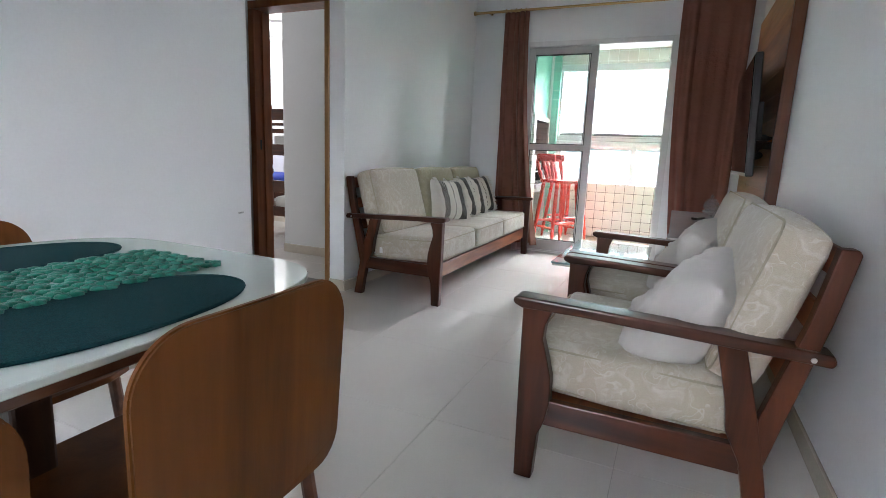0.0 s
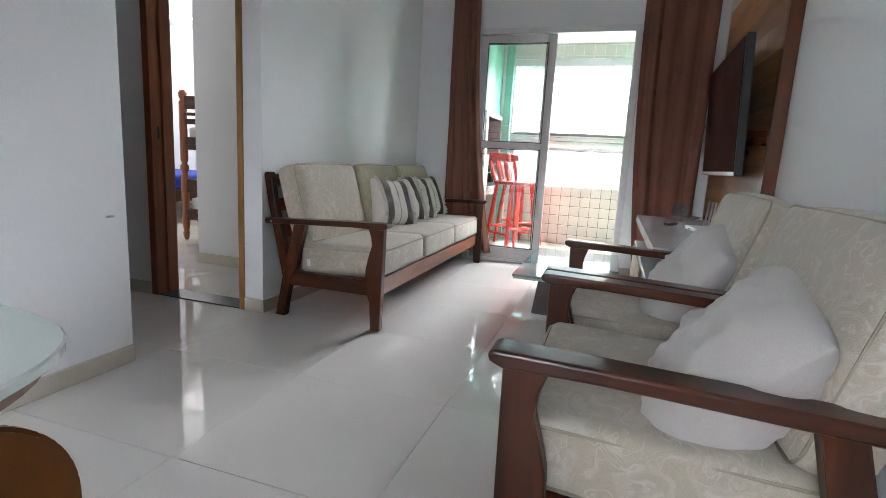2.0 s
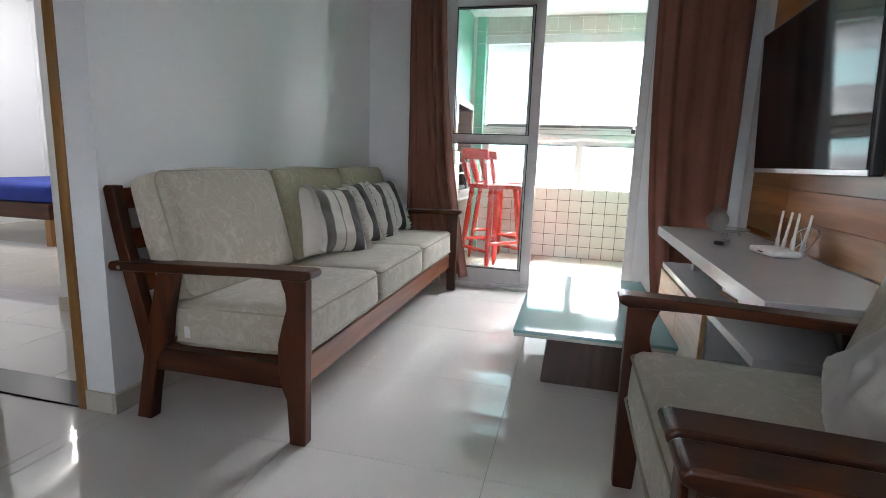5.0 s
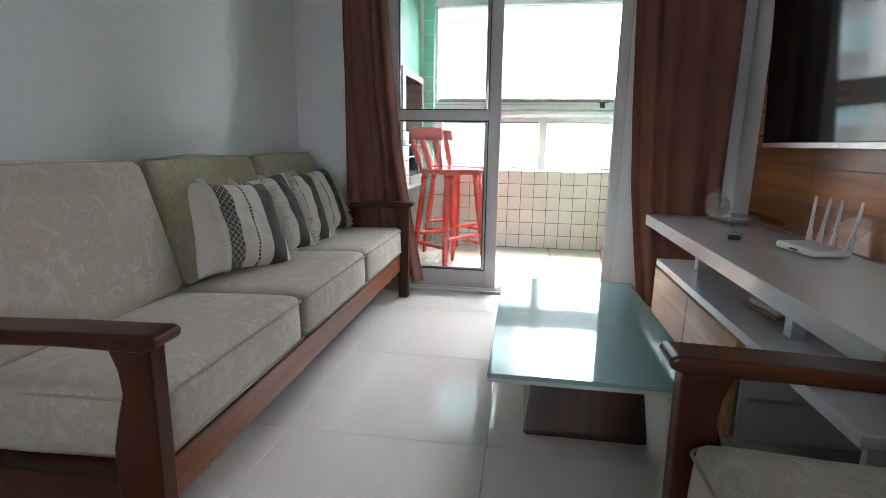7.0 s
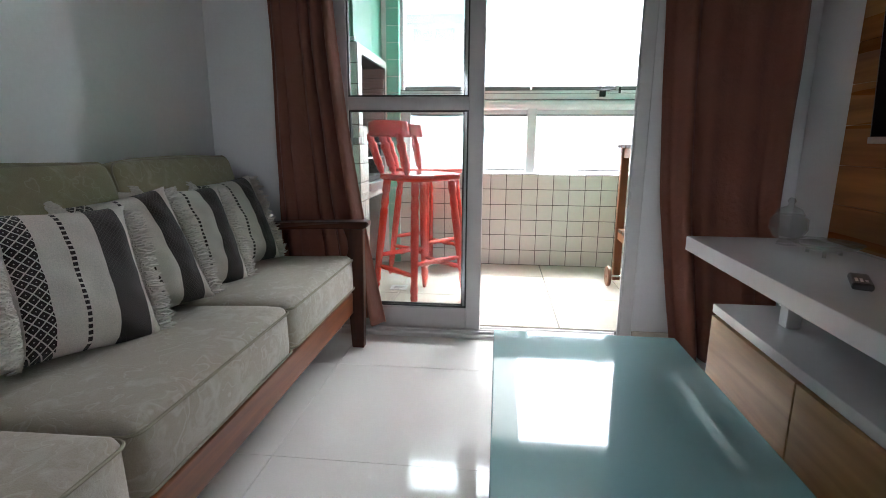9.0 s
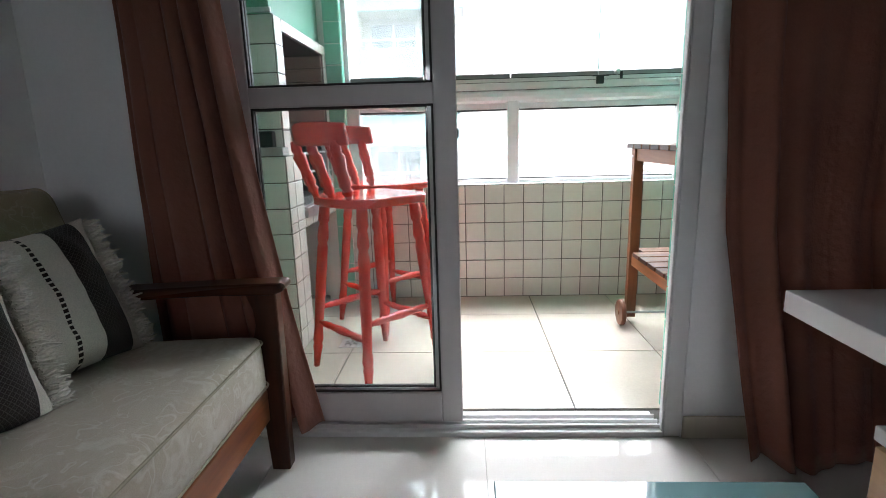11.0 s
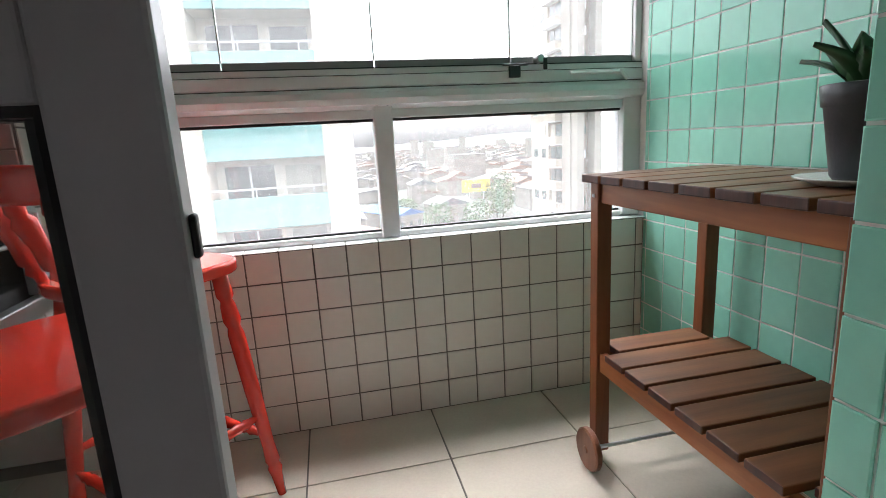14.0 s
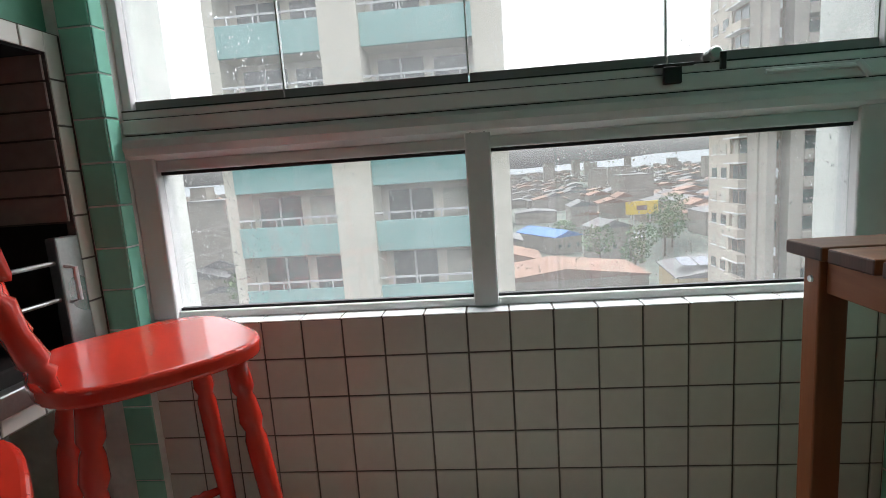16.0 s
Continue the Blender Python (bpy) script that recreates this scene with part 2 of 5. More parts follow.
# White aluminium darkened in colour for the backlit side of the door.
SASH = material("backlit_white_sash", (0.53, 0.51, 0.51), 0.34, grain=0.02, stain=0.04, stain_scale=5, bump=0.03)
ALU_DARK = material("dull_aluminium", (0.26, 0.25, 0.25), 0.4, grain=0.05, stain=0.1)
# White tile made paler and bluer in colour for the sky's reflection.
LEDGE_TILE = material("skylit_ledge_tile", (0.80, 0.82, 0.83), 0.12, stain=0.03, vary=0.03)
RUBBER = material("black_seal", (0.015, 0.015, 0.016), 0.6)
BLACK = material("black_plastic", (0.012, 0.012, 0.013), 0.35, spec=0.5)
SCREEN = material("tv_screen", (0.006, 0.006, 0.008), 0.06, grain=0.0, stain=0.0, bump=0.0, spec=0.27, rough_vary=0.02)
STEEL = material("brushed_steel", (0.55, 0.55, 0.55), 0.3, metal=1.0, grain=0.05, grain_scale=120)
SOOT = material("sooty_firebrick", (0.012, 0.011, 0.010), 0.95, grain=0.3, grain_scale=20)
BRICK_PINK = material("refractory_brick", (0.34, 0.27, 0.24), 0.85, grain=0.1, vary=0.12)
GRANITE = material("grey_granite", (0.30, 0.30, 0.29), 0.22, grain=0.35, grain_scale=260, stain=0.08, stain_scale=20)
GRANITE_BLACK = material("black_granite", (0.02, 0.02, 0.022), 0.4, grain=0.3, grain_scale=260)
# Y copy of this stain is painted brighter, as lit from the balcony.
SOFA_WOOD_LIT_Y = wood("stained_imbuia_lit_y", (0.13, 0.032, 0.007), (0.30, 0.088, 0.020), 0.42, "Y", coat=0.0)
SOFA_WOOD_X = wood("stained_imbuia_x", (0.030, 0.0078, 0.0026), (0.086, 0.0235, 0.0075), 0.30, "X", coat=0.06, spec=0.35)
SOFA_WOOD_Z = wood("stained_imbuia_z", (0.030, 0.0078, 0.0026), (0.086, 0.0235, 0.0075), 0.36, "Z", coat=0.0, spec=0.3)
PANEL_WOOD = wood("varnished_freijo_plank", (0.22, 0.080, 0.021), (0.45, 0.195, 0.062), 0.30, "Y", 5, coat=0.15, vary=0.22)
PANEL_TRIM = wood("dark_panel_trim", (0.07, 0.02, 0.010), (0.15, 0.05, 0.02), 0.3, "Z")
DOOR_WOOD = wood("cabinet_oak", (0.36, 0.19, 0.075), (0.52, 0.30, 0.14), 0.35, "Y", 5)
JAMB_DARK = wood("mahogany_jamb", (0.20, 0.052, 0.016), (0.32, 0.100, 0.033), 0.3, "Z")
JAMB_PALE = wood("varnished_pine_jamb", (0.26, 0.115, 0.03), (0.38, 0.19, 0.06), 0.35, "Z")
CHAIR_WOOD = wood("bent_ply_cherry", (0.098, 0.031, 0.006), (0.170, 0.060, 0.013), 0.42, "Z", 4, coat=0.0, spec=0.2)
CHAIR_EDGE = wood("ply_edge", (0.09, 0.03, 0.012), (0.16, 0.06, 0.025), 0.4, "Y", 8)
TEAK = wood("oiled_teak_x", (0.115, 0.040, 0.014), (0.225, 0.084, 0.029), 0.45, "X", 7, coat=0.0, vary=0.22)
TEAK_Y = wood("oiled_teak_y", (0.22, 0.068, 0.019), (0.35, 0.12, 0.038), 0.45, "Y", 7, coat=0.05)
TEAK_Z = wood("oiled_teak_z", (0.16, 0.046, 0.014), (0.26, 0.083, 0.027), 0.45, "Z", 7, coat=0.05)
TEAK_END = wood("teak_end_grain", (0.035, 0.011, 0.008), (0.075, 0.024, 0.015), 0.5, "Z", 9, coat=0.0)
TEAK_DARK = wood("teak_wheel", (0.13, 0.045, 0.02), (0.22, 0.085, 0.04), 0.45, "Z", 7)
BASE_WOOD = wood("dark_table_base", (0.03, 0.012, 0.007), (0.07, 0.028, 0.014), 0.35, "Z")
FABRIC = jacquard("beige_jacquard", (0.45, 0.40, 0.315), (0.55, 0.515, 0.445))
# Same cloth with shade put into its colour, for the two farther cushions.
FABRIC_SHADED = jacquard("shaded_olive_jacquard", (0.36, 0.322, 0.205), (0.46, 0.425, 0.30))
PIPING = material("beige_piping", (0.37, 0.335, 0.25), 0.85, bump=0.4, bump_scale=600)
LINEN = material("grey_linen", (0.54, 0.515, 0.485), 0.9, grain=0.06, grain_scale=400, stain=0.05, bump=0.4, bump_scale=500, sheen=0.2, spec=0.2)
STRIPE = striped("striped_cotton")
FRINGE = material("cotton_fringe", (0.74, 0.70, 0.65), 0.95, grain=0.1, grain_scale=200, spec=0.2)
CURTAIN = material("brown_curtain_cloth", (0.215, 0.088, 0.062), 0.8, grain=0.05, grain_scale=300, stain=0.10, stain_scale=3, bump=1.0, bump_scale=38, spec=0.2, sheen=0.12)
BRASS = material("brass_rod", (0.50, 0.33, 0.13), 0.3, metal=0.7)
RED = material("red_lacquer", (0.56, 0.032, 0.017), 0.17, grain=0.02, stain=0.04, stain_scale=6, bump=0.03, bump_scale=60, coat=0.4)
CONSOLE = material("white_lacquer", (0.62, 0.61, 0.62), 0.20, grain=0.012, stain=0.02, bump=0.02, coat=0.2)
TEAL_GLASS = material("back_painted_glass", (0.23, 0.41, 0.42), 0.035, grain=0.0, stain=0.01, bump=0.0, spec=0.7, coat=0.6, rough_vary=0.01)
WHITE_GLASS = material("white_back_painted_glass", (0.66, 0.74, 0.70), 0.05, grain=0.0, stain=0.01, bump=0.0, spec=0.7, coat=0.5, rough_vary=0.01)
GLASS_EDGE = material("glass_edge", (0.50, 0.55, 0.50), 0.2, spec=0.6)
MAT_TEAL = material("woven_teal_mat", (0.006, 0.044, 0.050), 0.9, spec=0.15, grain=0.25, grain_scale=300, bump=0.6, bump_scale=400)
CROCHET = material("emerald_yarn", (0.006, 0.17, 0.115), 0.9, grain=0.2, grain_scale=150, bump=0.6, bump_scale=300, sheen=0.2)
WHITE_PLASTIC = material("white_plastic", (0.72, 0.72, 0.72), 0.3)
POT = material("charcoal_pot", (0.030, 0.032, 0.036), 0.45, stain=0.1)
LEAF = material("succulent_leaf", (0.022, 0.070, 0.022), 0.32, grain=0.2, grain_scale=14, stain=0.15, vary=0.2)
SAUCER = material("glazed_saucer", (0.72, 0.71, 0.69), 0.2)
BLUE_CLOTH = material("blue_bedspread", (0.02, 0.045, 0.30), 0.85, stain=0.2, stain_scale=8)
SHEET = material("white_sheet", (0.66, 0.66, 0.64), 0.9, bump=0.3, bump_scale=25)
PRINT = material("floral_pillow", (0.25, 0.42, 0.48), 0.9, grain=0.5, grain_scale=18)
CRYSTAL = pane("cut_glass", (0.95, 0.97, 0.97), 0.22)
DROP = clear_glass("rain_drop")
DOOR_PANE = pane("sliding_door_glass", (0.96, 0.98, 0.98))
# Outdoor haze is mixed into the glass; the grey tint dims the view out.
WINDOW_PANE = pane("wet_hazed_window_glass", (0.72, 0.74, 0.74), 0.05)
FAC_CREAM = material("cream_render", (0.74, 0.70, 0.59), 0.9, grain=0.04, stain=0.06, stain_scale=0.4, grain_scale=3, spec=0.1)
FAC_TEAL = material("teal_band_render", (0.29, 0.52, 0.49), 0.8, grain=0.04, stain=0.05, stain_scale=0.4, grain_scale=3, spec=0.1)
FAC_WIN = material("dark_window_glass", (0.06, 0.085, 0.08), 0.15, stain=0.5, stain_scale=0.6)
FAC_RAIL = material("white_rail", (0.7, 0.72, 0.72), 0.5)
FAC_CURT = material("window_blind", (0.45, 0.44, 0.38), 0.8, stain=0.3, stain_scale=0.5)
TOWER = material("brown_tower_render", (0.24, 0.18, 0.14), 0.9, grain=0.06, stain=0.1, stain_scale=0.3, grain_scale=2, spec=0.1)
TOWER_SIDE = material("beige_tower_render", (0.50, 0.45, 0.38), 0.9, grain=0.05, stain=0.1, stain_scale=0.3, grain_scale=2, spec=0.1)
TOWER_PALE = material("pale_tower_render", (0.36, 0.33, 0.29), 0.9, grain=0.05, stain=0.1, stain_scale=0.3, grain_scale=2, spec=0.1)
ROOF_TILE = material("clay_roof", (0.19, 0.12, 0.09), 0.9, grain=0.2, grain_scale=4, stain=0.15, stain_scale=0.3, spec=0.1)
ROOF_GREY = material("fibre_cement_roof", (0.13, 0.13, 0.13), 0.9, grain=0.1, stain=0.2, stain_scale=0.2, grain_scale=2, spec=0.1)
ROOF_BLUE = material("blue_metal_roof", (0.05, 0.13, 0.32), 0.6, stain=0.1, spec=0.1)
SOLAR = material("solar_panel", (0.02, 0.03, 0.06), 0.2)
HOUSE_WALL = material("house_plaster", (0.24, 0.22, 0.19), 0.9, stain=0.15, stain_scale=0.4, spec=0.1)
YELLOW = material("yellow_board", (0.62, 0.44, 0.06), 0.7, spec=0.1)
OCHRE = material("ochre_plaster", (0.42, 0.34, 0.19), 0.9, stain=0.1, spec=0.1)
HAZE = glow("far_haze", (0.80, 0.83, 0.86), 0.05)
GROUND = material("distant_ground", (0.095, 0.105, 0.09), 1.0, grain=0.5, grain_scale=0.05, stain=0.4, stain_scale=0.012, spec=0.0)
FOLIAGE = material("foliage", (0.06, 0.11, 0.035), 0.8, grain=0.4, grain_scale=3, spec=0.1)
BARK = material("bark", (0.09, 0.06, 0.04), 0.9)
CAR_WHITE = material("white_car_paint", (0.7, 0.7, 0.7), 0.3)


# ---- mesh helpers ----
def part(name, bm, mat, parent=None, label="", smooth=False, at=None):
    """Links a bmesh as one mesh object, under a thing or on its own."""
    me = bpy.data.meshes.new(name)
    bmesh.ops.recalc_face_normals(bm, faces=bm.faces[:])
    bm.to_mesh(me)
    bm.free()
    me.materials.append(mat)
    if smooth:
        me.polygons.foreach_set("use_smooth", [True] * len(me.polygons))
    ob = new(name, me)
    if parent is not None:
        ob.parent = parent
    if at is not None:
        ob.matrix_basis = at
    if label:
        tagged(ob, label)
    return ob


def thing(name, label, category, at=None, group=""):
    ob = new(name)
    ob.empty_display_size = 0.1
    if at is not None:
        ob.matrix_basis = at
    return tagged(ob, label, category, group)


def structure(ob, label="", category=""):
    return tagged(ob, label, category, kind="structure")


def box(x0, x1, y0, y1, z0, z1, bevel=0.0, bm=None, seg=2):
    own = bmesh.new()
    bmesh.ops.create_cube(own, size=1.0)
    for v in own.verts:
        v.co = Vector(((x0 + x1) / 2 + v.co.x * (x1 - x0), (y0 + y1) / 2 + v.co.y * (y1 - y0), (z0 + z1) / 2 + v.co.z * (z1 - z0)))
    if bevel:
        bmesh.ops.bevel(own, geom=own.edges[:], offset=bevel, segments=seg, profile=0.5, affect="EDGES")
    return join(own, bm)


def join(own, bm):
    """Adds a bmesh to another, or hands it back alone."""
    if bm is None:
        return own
    me = bpy.data.meshes.new("joined")
    own.to_mesh(me)
    own.free()
    bm.from_mesh(me)
    bpy.data.meshes.remove(me)
    return bm


def moved(bm, m):
    bmesh.ops.transform(bm, matrix=m, verts=bm.verts[:])
    return bm


def prism(points, plane, a, b, bevel=0.0, bm=None, seg=2):
    """A flat outline in plane "xz", "yz" or "xy", pushed from a to b along the third axis."""
    own = bmesh.new()
    put = {"xz": lambda p, d: (p[0], d, p[1]), "yz": lambda p, d: (d, p[0], p[1]), "xy": lambda p, d: (p[0], p[1], d)}[plane]
    lo, hi = [own.verts.new(put(p, a)) for p in points], [own.verts.new(put(p, b)) for p in points]
    own.faces.new(lo)
    own.faces.new(hi)
    for i in range(len(points)):
        j = (i + 1) % len(points)
        own.faces.new((lo[i], lo[j], hi[j], hi[i]))
    bmesh.ops.recalc_face_normals(own, faces=own.faces[:])
    if bevel:
        bmesh.ops.bevel(own, geom=own.edges[:], offset=bevel, segments=seg, profile=0.5, affect="EDGES", clamp_overlap=True)
    return join(own, bm)


def lathe(profile, n=20, bm=None):
    """A turned shape round z from (radius, height) pairs."""
    own = bmesh.new()
    rings = []
    for r, z in profile:
        if r < 1e-5:
            rings.append([own.verts.new((0, 0, z))])
        else:
            rings.append([own.verts.new((r * math.cos(math.tau * k / n), r * math.sin(math.tau * k / n), z)) for k in range(n)])
    for a, b in zip(rings, rings[1:]):
        for k in range(n):
            j = (k + 1) % n
            if len(a) == 1 and len(b) == 1:
                continue
            if len(a) == 1:
                own.faces.new((a[0], b[j], b[k]))
            elif len(b) == 1:
                own.faces.new((a[k], a[j], b[0]))
            else:
                own.faces.new((a[k], a[j], b[j], b[k]))
    return join(own, bm)


def tube(path, r, n=8, closed=False, bm=None):
    """A round rod along a path of points."""
    own = bmesh.new()
    path = [Vector(p) for p in path]
    rings = []
    for i, p in enumerate(path):
        if closed:
            d = path[(i + 1) % len(path)] - path[i - 1]
        else:
            d = path[min(i + 1, len(path) - 1)] - path[max(i - 1, 0)]
        d.normalize()
        side = d.cross(Vector((0, 0, 1)) if abs(d.z) < 0.9 else Vector((1, 0, 0))).normalized()
        up = side.cross(d)
        rr = r[i] if isinstance(r, (list, tuple)) else r
        rings.append([own.verts.new(p + rr * (math.cos(math.tau * k / n) * side + math.sin(math.tau * k / n) * up)) for k in range(n)])
    for i in range(len(rings) if closed else len(rings) - 1):
        a, b = rings[i], rings[(i + 1) % len(rings)]
        for k in range(n):
            own.faces.new((a[k], a[(k + 1) % n], b[(k + 1) % n], b[k]))
    if not closed:
        own.faces.new(rings[0])
        own.faces.new(rings[-1])
    return join(own, bm)


def turned(a, b, profile, n=12):
    """A turned rod from a to b; profile: (share of the length, radius) pairs."""
    a, b = Vector(a), Vector(b)
    d = b - a
    own = lathe([(0, 0)] + [(r, s * d.length) for s, r in profile] + [(0, d.length)], n)
    return moved(own, Matrix.Translation(a) @ d.to_track_quat("Z", "Y").to_matrix().to_4x4())


def cushion(sx, sy, sz, r=0.03, bulge=0.012, n=9, sag=0.0, seed=0):
    """A stuffed block with round edges and slightly swollen faces, centred."""
    own = bmesh.new()
    bmesh.ops.create_cube(own, size=2.0)
    bmesh.ops.subdivide_edges(own, edges=own.edges[:], cuts=n, use_grid_fill=True)
    h = Vector((sx / 2, sy / 2, sz / 2))
    for v in own.verts:
        u = Vector([math.copysign(1 - (1 - abs(c)) ** 1.6, c) for c in v.co])
        p = Vector((u.x * h.x, u.y * h.y, u.z * h.z))
        inner = Vector([max(-(h[k] - r), min(h[k] - r, p[k])) for k in range(3)])
        off = p - inner
        if off.length > 1e-6:
            p = inner + off.normalized() * r * min(1.0, max(abs(off[k]) for k in range(3)) / r)
        w = [1 - min(1, abs(p[k] / h[k])) ** 2 for k in range(3)]
        p.z += math.copysign(bulge, p.z) * w[0] * w[1] if abs(v.co.z) > 0.99 else 0
        p.x += math.copysign(bulge, p.x) * w[1] * w[2] if abs(v.co.x) > 0.99 else 0
        p.y += math.copysign(bulge, p.y) * w[0] * w[2] if abs(v.co.y) > 0.99 else 0
        q = noise.noise(Vector((p.x * 5 + seed * 7.3, p.y * 5, p.z * 5)))
        p += p.normalized() * 0.004 * q
        v.co = p
    return own


def outline(sx, sy, z, r, n=6):
    """A round-cornered rectangle of points at height z."""
    pts = []
    for cx, cy, a0 in ((1, 1, 0), (-1, 1, 90), (-1, -1, 180), (1, -1, 270)):
        for k in range(n + 1):
            a = radians(a0 + 90 * k / n)
            pts.append((cx * (sx / 2 - r) + r * math.cos(a), cy * (sy / 2 - r) + r * math.sin(a), z))
    return pts


def pillow(w, h, t, n=18, seed=0, crease=0.0):
    """A scatter cushion lying in xy, pinched at the corners, with creases."""
    own = bmesh.new()
    sides = []
    for s in (1, -1):
        grid = []
        for j in range(n + 1):
            row = []
            for i in range(n + 1):
                u, v = 2 * i / n - 1, 2 * j / n - 1
                pinch = 1 - 0.10 * (1 - u * u) * abs(v) ** 3
                pinch2 = 1 - 0.10 * (1 - v * v) * abs(u) ** 3
                z = max(0.0, (1 - abs(u) ** 2.8) * (1 - abs(v) ** 2.8)) ** 0.6 * t / 2
                q = noise.noise(Vector((u * 2.1 + seed * 3.7, v * 2.1, s))) * 0.16 + noise.noise(Vector((u * 4.2 + v * 2.0 + seed, v * 3 - u, s * 2))) * 0.13
                fold = 1 - abs(noise.noise(Vector((u * 2.3 + v * 1.1 + seed, v * 1.4 - u * 0.8, seed + s)))) * 5
                q += crease * (max(0.0, fold) - 0.25) + crease * 0.8 * noise.noise(Vector((u * 7, v * 5 + seed, s)))
                row.append(own.verts.new((u * w / 2 * pinch2, v * h / 2 * pinch, s * (z * (1 + q) + 0.002))))
            grid.append(row)
        for j in range(n):
            for i in range(n):
                own.faces.new((grid[j][i], grid[j][i + 1], grid[j + 1][i + 1], grid[j + 1][i]))
        sides.append(grid)
    a, b = sides
    ring = [(0, i) for i in range(n)] + [(j, n) for j in range(n)] + [(n, i) for i in range(n, 0, -1)] + [(j, 0) for j in range(n, 0, -1)]
    for k in range(len(ring)):
        (j0, i0), (j1, i1) = ring[k], ring[(k + 1) % len(ring)]
        own.faces.new((a[j0][i0], a[j1][i1], b[j1][i1], b[j0][i0]))
    return own


TILE_MESHES = {}


def tile_mesh(w, h, d, mat, key):
    k = (round(w, 3), round(h, 3), key)
    if k not in TILE_MESHES:
        c = min(0.0022 if w < 0.3 else 0.0007, w / 4, h / 4)
        lo = [(0, 0), (w, 0), (w, h), (0, h)]
        hi = [(c, c), (w - c, c), (w - c, h - c), (c, h - c)]
        me = bpy.data.meshes.new(key)
        vs = [(x, y, 0) for x, y in lo] + [(x, y, d * 0.7) for x, y in lo] + [(x, y, d) for x, y in hi]
        fs = [(3, 2, 1, 0), (8, 9, 10, 11)] + [(i, (i + 1) % 4, 4 + (i + 1) % 4, 4 + i) for i in range(4)] + [(4 + i, 4 + (i + 1) % 4, 8 + (i + 1) % 4, 8 + i) for i in range(4)]
        me.from_pydata(vs, [], fs)
        me.materials.append(mat)
        TILE_MESHES[k] = me
    return TILE_MESHES[k]


def tiles(parent, name, origin, u, v, u0, u1, v0, v1, pu, pv, ou, ov, mat, joint=0.005, depth=0.004, jitter=0.0006):
    """Lays tiles on the plane through origin along u and v, between u0..u1 and v0..v1, on a grid of pitch pu, pv through ou, ov."""
    U, V = Vector(u), Vector(v)
    W = U.cross(V)
    base = Matrix((U, V, W)).transposed().to_4x4()
    for i in range(math.floor((u0 - ou) / pu + 1e-6), math.ceil((u1 - ou) / pu - 1e-6)):
        for j in range(math.floor((v0 - ov) / pv + 1e-6), math.ceil((v1 - ov) / pv - 1e-6)):
            a0, a1 = max(u0, ou + i * pu + joint / 2), min(u1, ou + (i + 1) * pu - joint / 2)
            b0, b1 = max(v0, ov + j * pv + joint / 2), min(v1, ov + (j + 1) * pv - joint / 2)
            if a1 - a0 < 0.008 or b1 - b0 < 0.008:
                continue
            ob = new(name, tile_mesh(a1 - a0, b1 - b0, depth, mat, name + mat.name))
            p = Vector(origin) + U * a0 + V * b0 + W * random.uniform(0, jitter)
            ob.matrix_basis = Matrix.Translation(p) @ base
            ob.parent = parent

# ---- the rooms ----
LEFT, SOFA_X, RIGHT, DOOR_Y, END_IN, END_OUT, HIGH = -2.10, -2.06, 0.49, 2.90, 5.19, 5.34, 2.60
RIM, B_RIGHT, B_LEFT, B_Z, B_TOP, LEDGE = 6.63, 0.46, -2.05, 0.02, 2.27, 0.69


def walls(name, boxes, mat, label):
    bm = bmesh.new()
    for b in boxes:
        box(*b, bm=bm)
    return structure(part(name, bm, mat), label, "wall")


walls("wall_west", [(LEFT - 0.15, LEFT, -2.6, 2.10, -0.05, HIGH), (-3.4, LEFT - 0.15, 1.95, 2.10, -0.05, HIGH)], PAINT, "smooth white painted living room wall")
walls("wall_corridor", [(-3.4, -3.25, 2.10, 2.90, -0.05, HIGH)], PAINT, "white painted wall at the end of the short corridor")
walls("wall_bedroom_door", [(-7.0, -2.87, DOOR_Y, 3.04, -0.05, HIGH), (-2.87, -2.18, DOOR_Y, 3.04, 1.96, HIGH), (-2.18, SOFA_X, DOOR_Y, 3.04, -0.05, HIGH)],
      PAINT, "white painted wall with the bedroom doorway")
walls("wall_sofa", [(SOFA_X - 0.14, SOFA_X, 3.04, END_IN, -0.05, HIGH)], PAINT, "white painted wall behind the wooden sofa")
wall_end = walls("wall_balcony_door", [(-2.20, -1.54, END_IN, END_OUT, -0.05, HIGH), (-1.54, -0.125, END_IN, END_OUT, 2.09, HIGH), (-0.125, 0.64, END_IN, END_OUT, -0.05, HIGH)],
                 PAINT, "white painted wall with the sliding balcony door")
walls("wall_east", [(RIGHT, RIGHT + 0.15, -2.6, END_IN, -0.05, HIGH)], PAINT, "white painted wall behind armchairs and television")
# Unseen wall; its opening is added to let light into the dining end.
walls("wall_north", [(LEFT - 0.15, -1.5, -2.75, -2.6, -0.05, HIGH), (-0.45, RIGHT + 0.15, -2.75, -2.6, -0.05, HIGH), (-1.5, -0.45, -2.75, -2.6, -0.05, 1.1), (-1.5, -0.45, -2.75, -2.6, 2.2, HIGH)],
      PAINT, "plain white wall with a small window at the dining end")
walls("wall_bedroom_inner", [(-3.33, -2.21, 3.75, 6.75, -0.05, HIGH)], PAINT, "white painted wall inside the bedroom")
walls("wall_bedroom_far", [(-7.0, -3.33, 6.6, 6.75, -0.05, HIGH), (-7.15, -7.0, 2.9, 6.75, -0.05, HIGH)], PAINT, "plain white bedroom walls")
structure(part("ceiling", box(-7.15, 0.64, -2.75, END_OUT, HIGH, HIGH + 0.1), CEIL), "flat white painted ceiling", "ceiling")
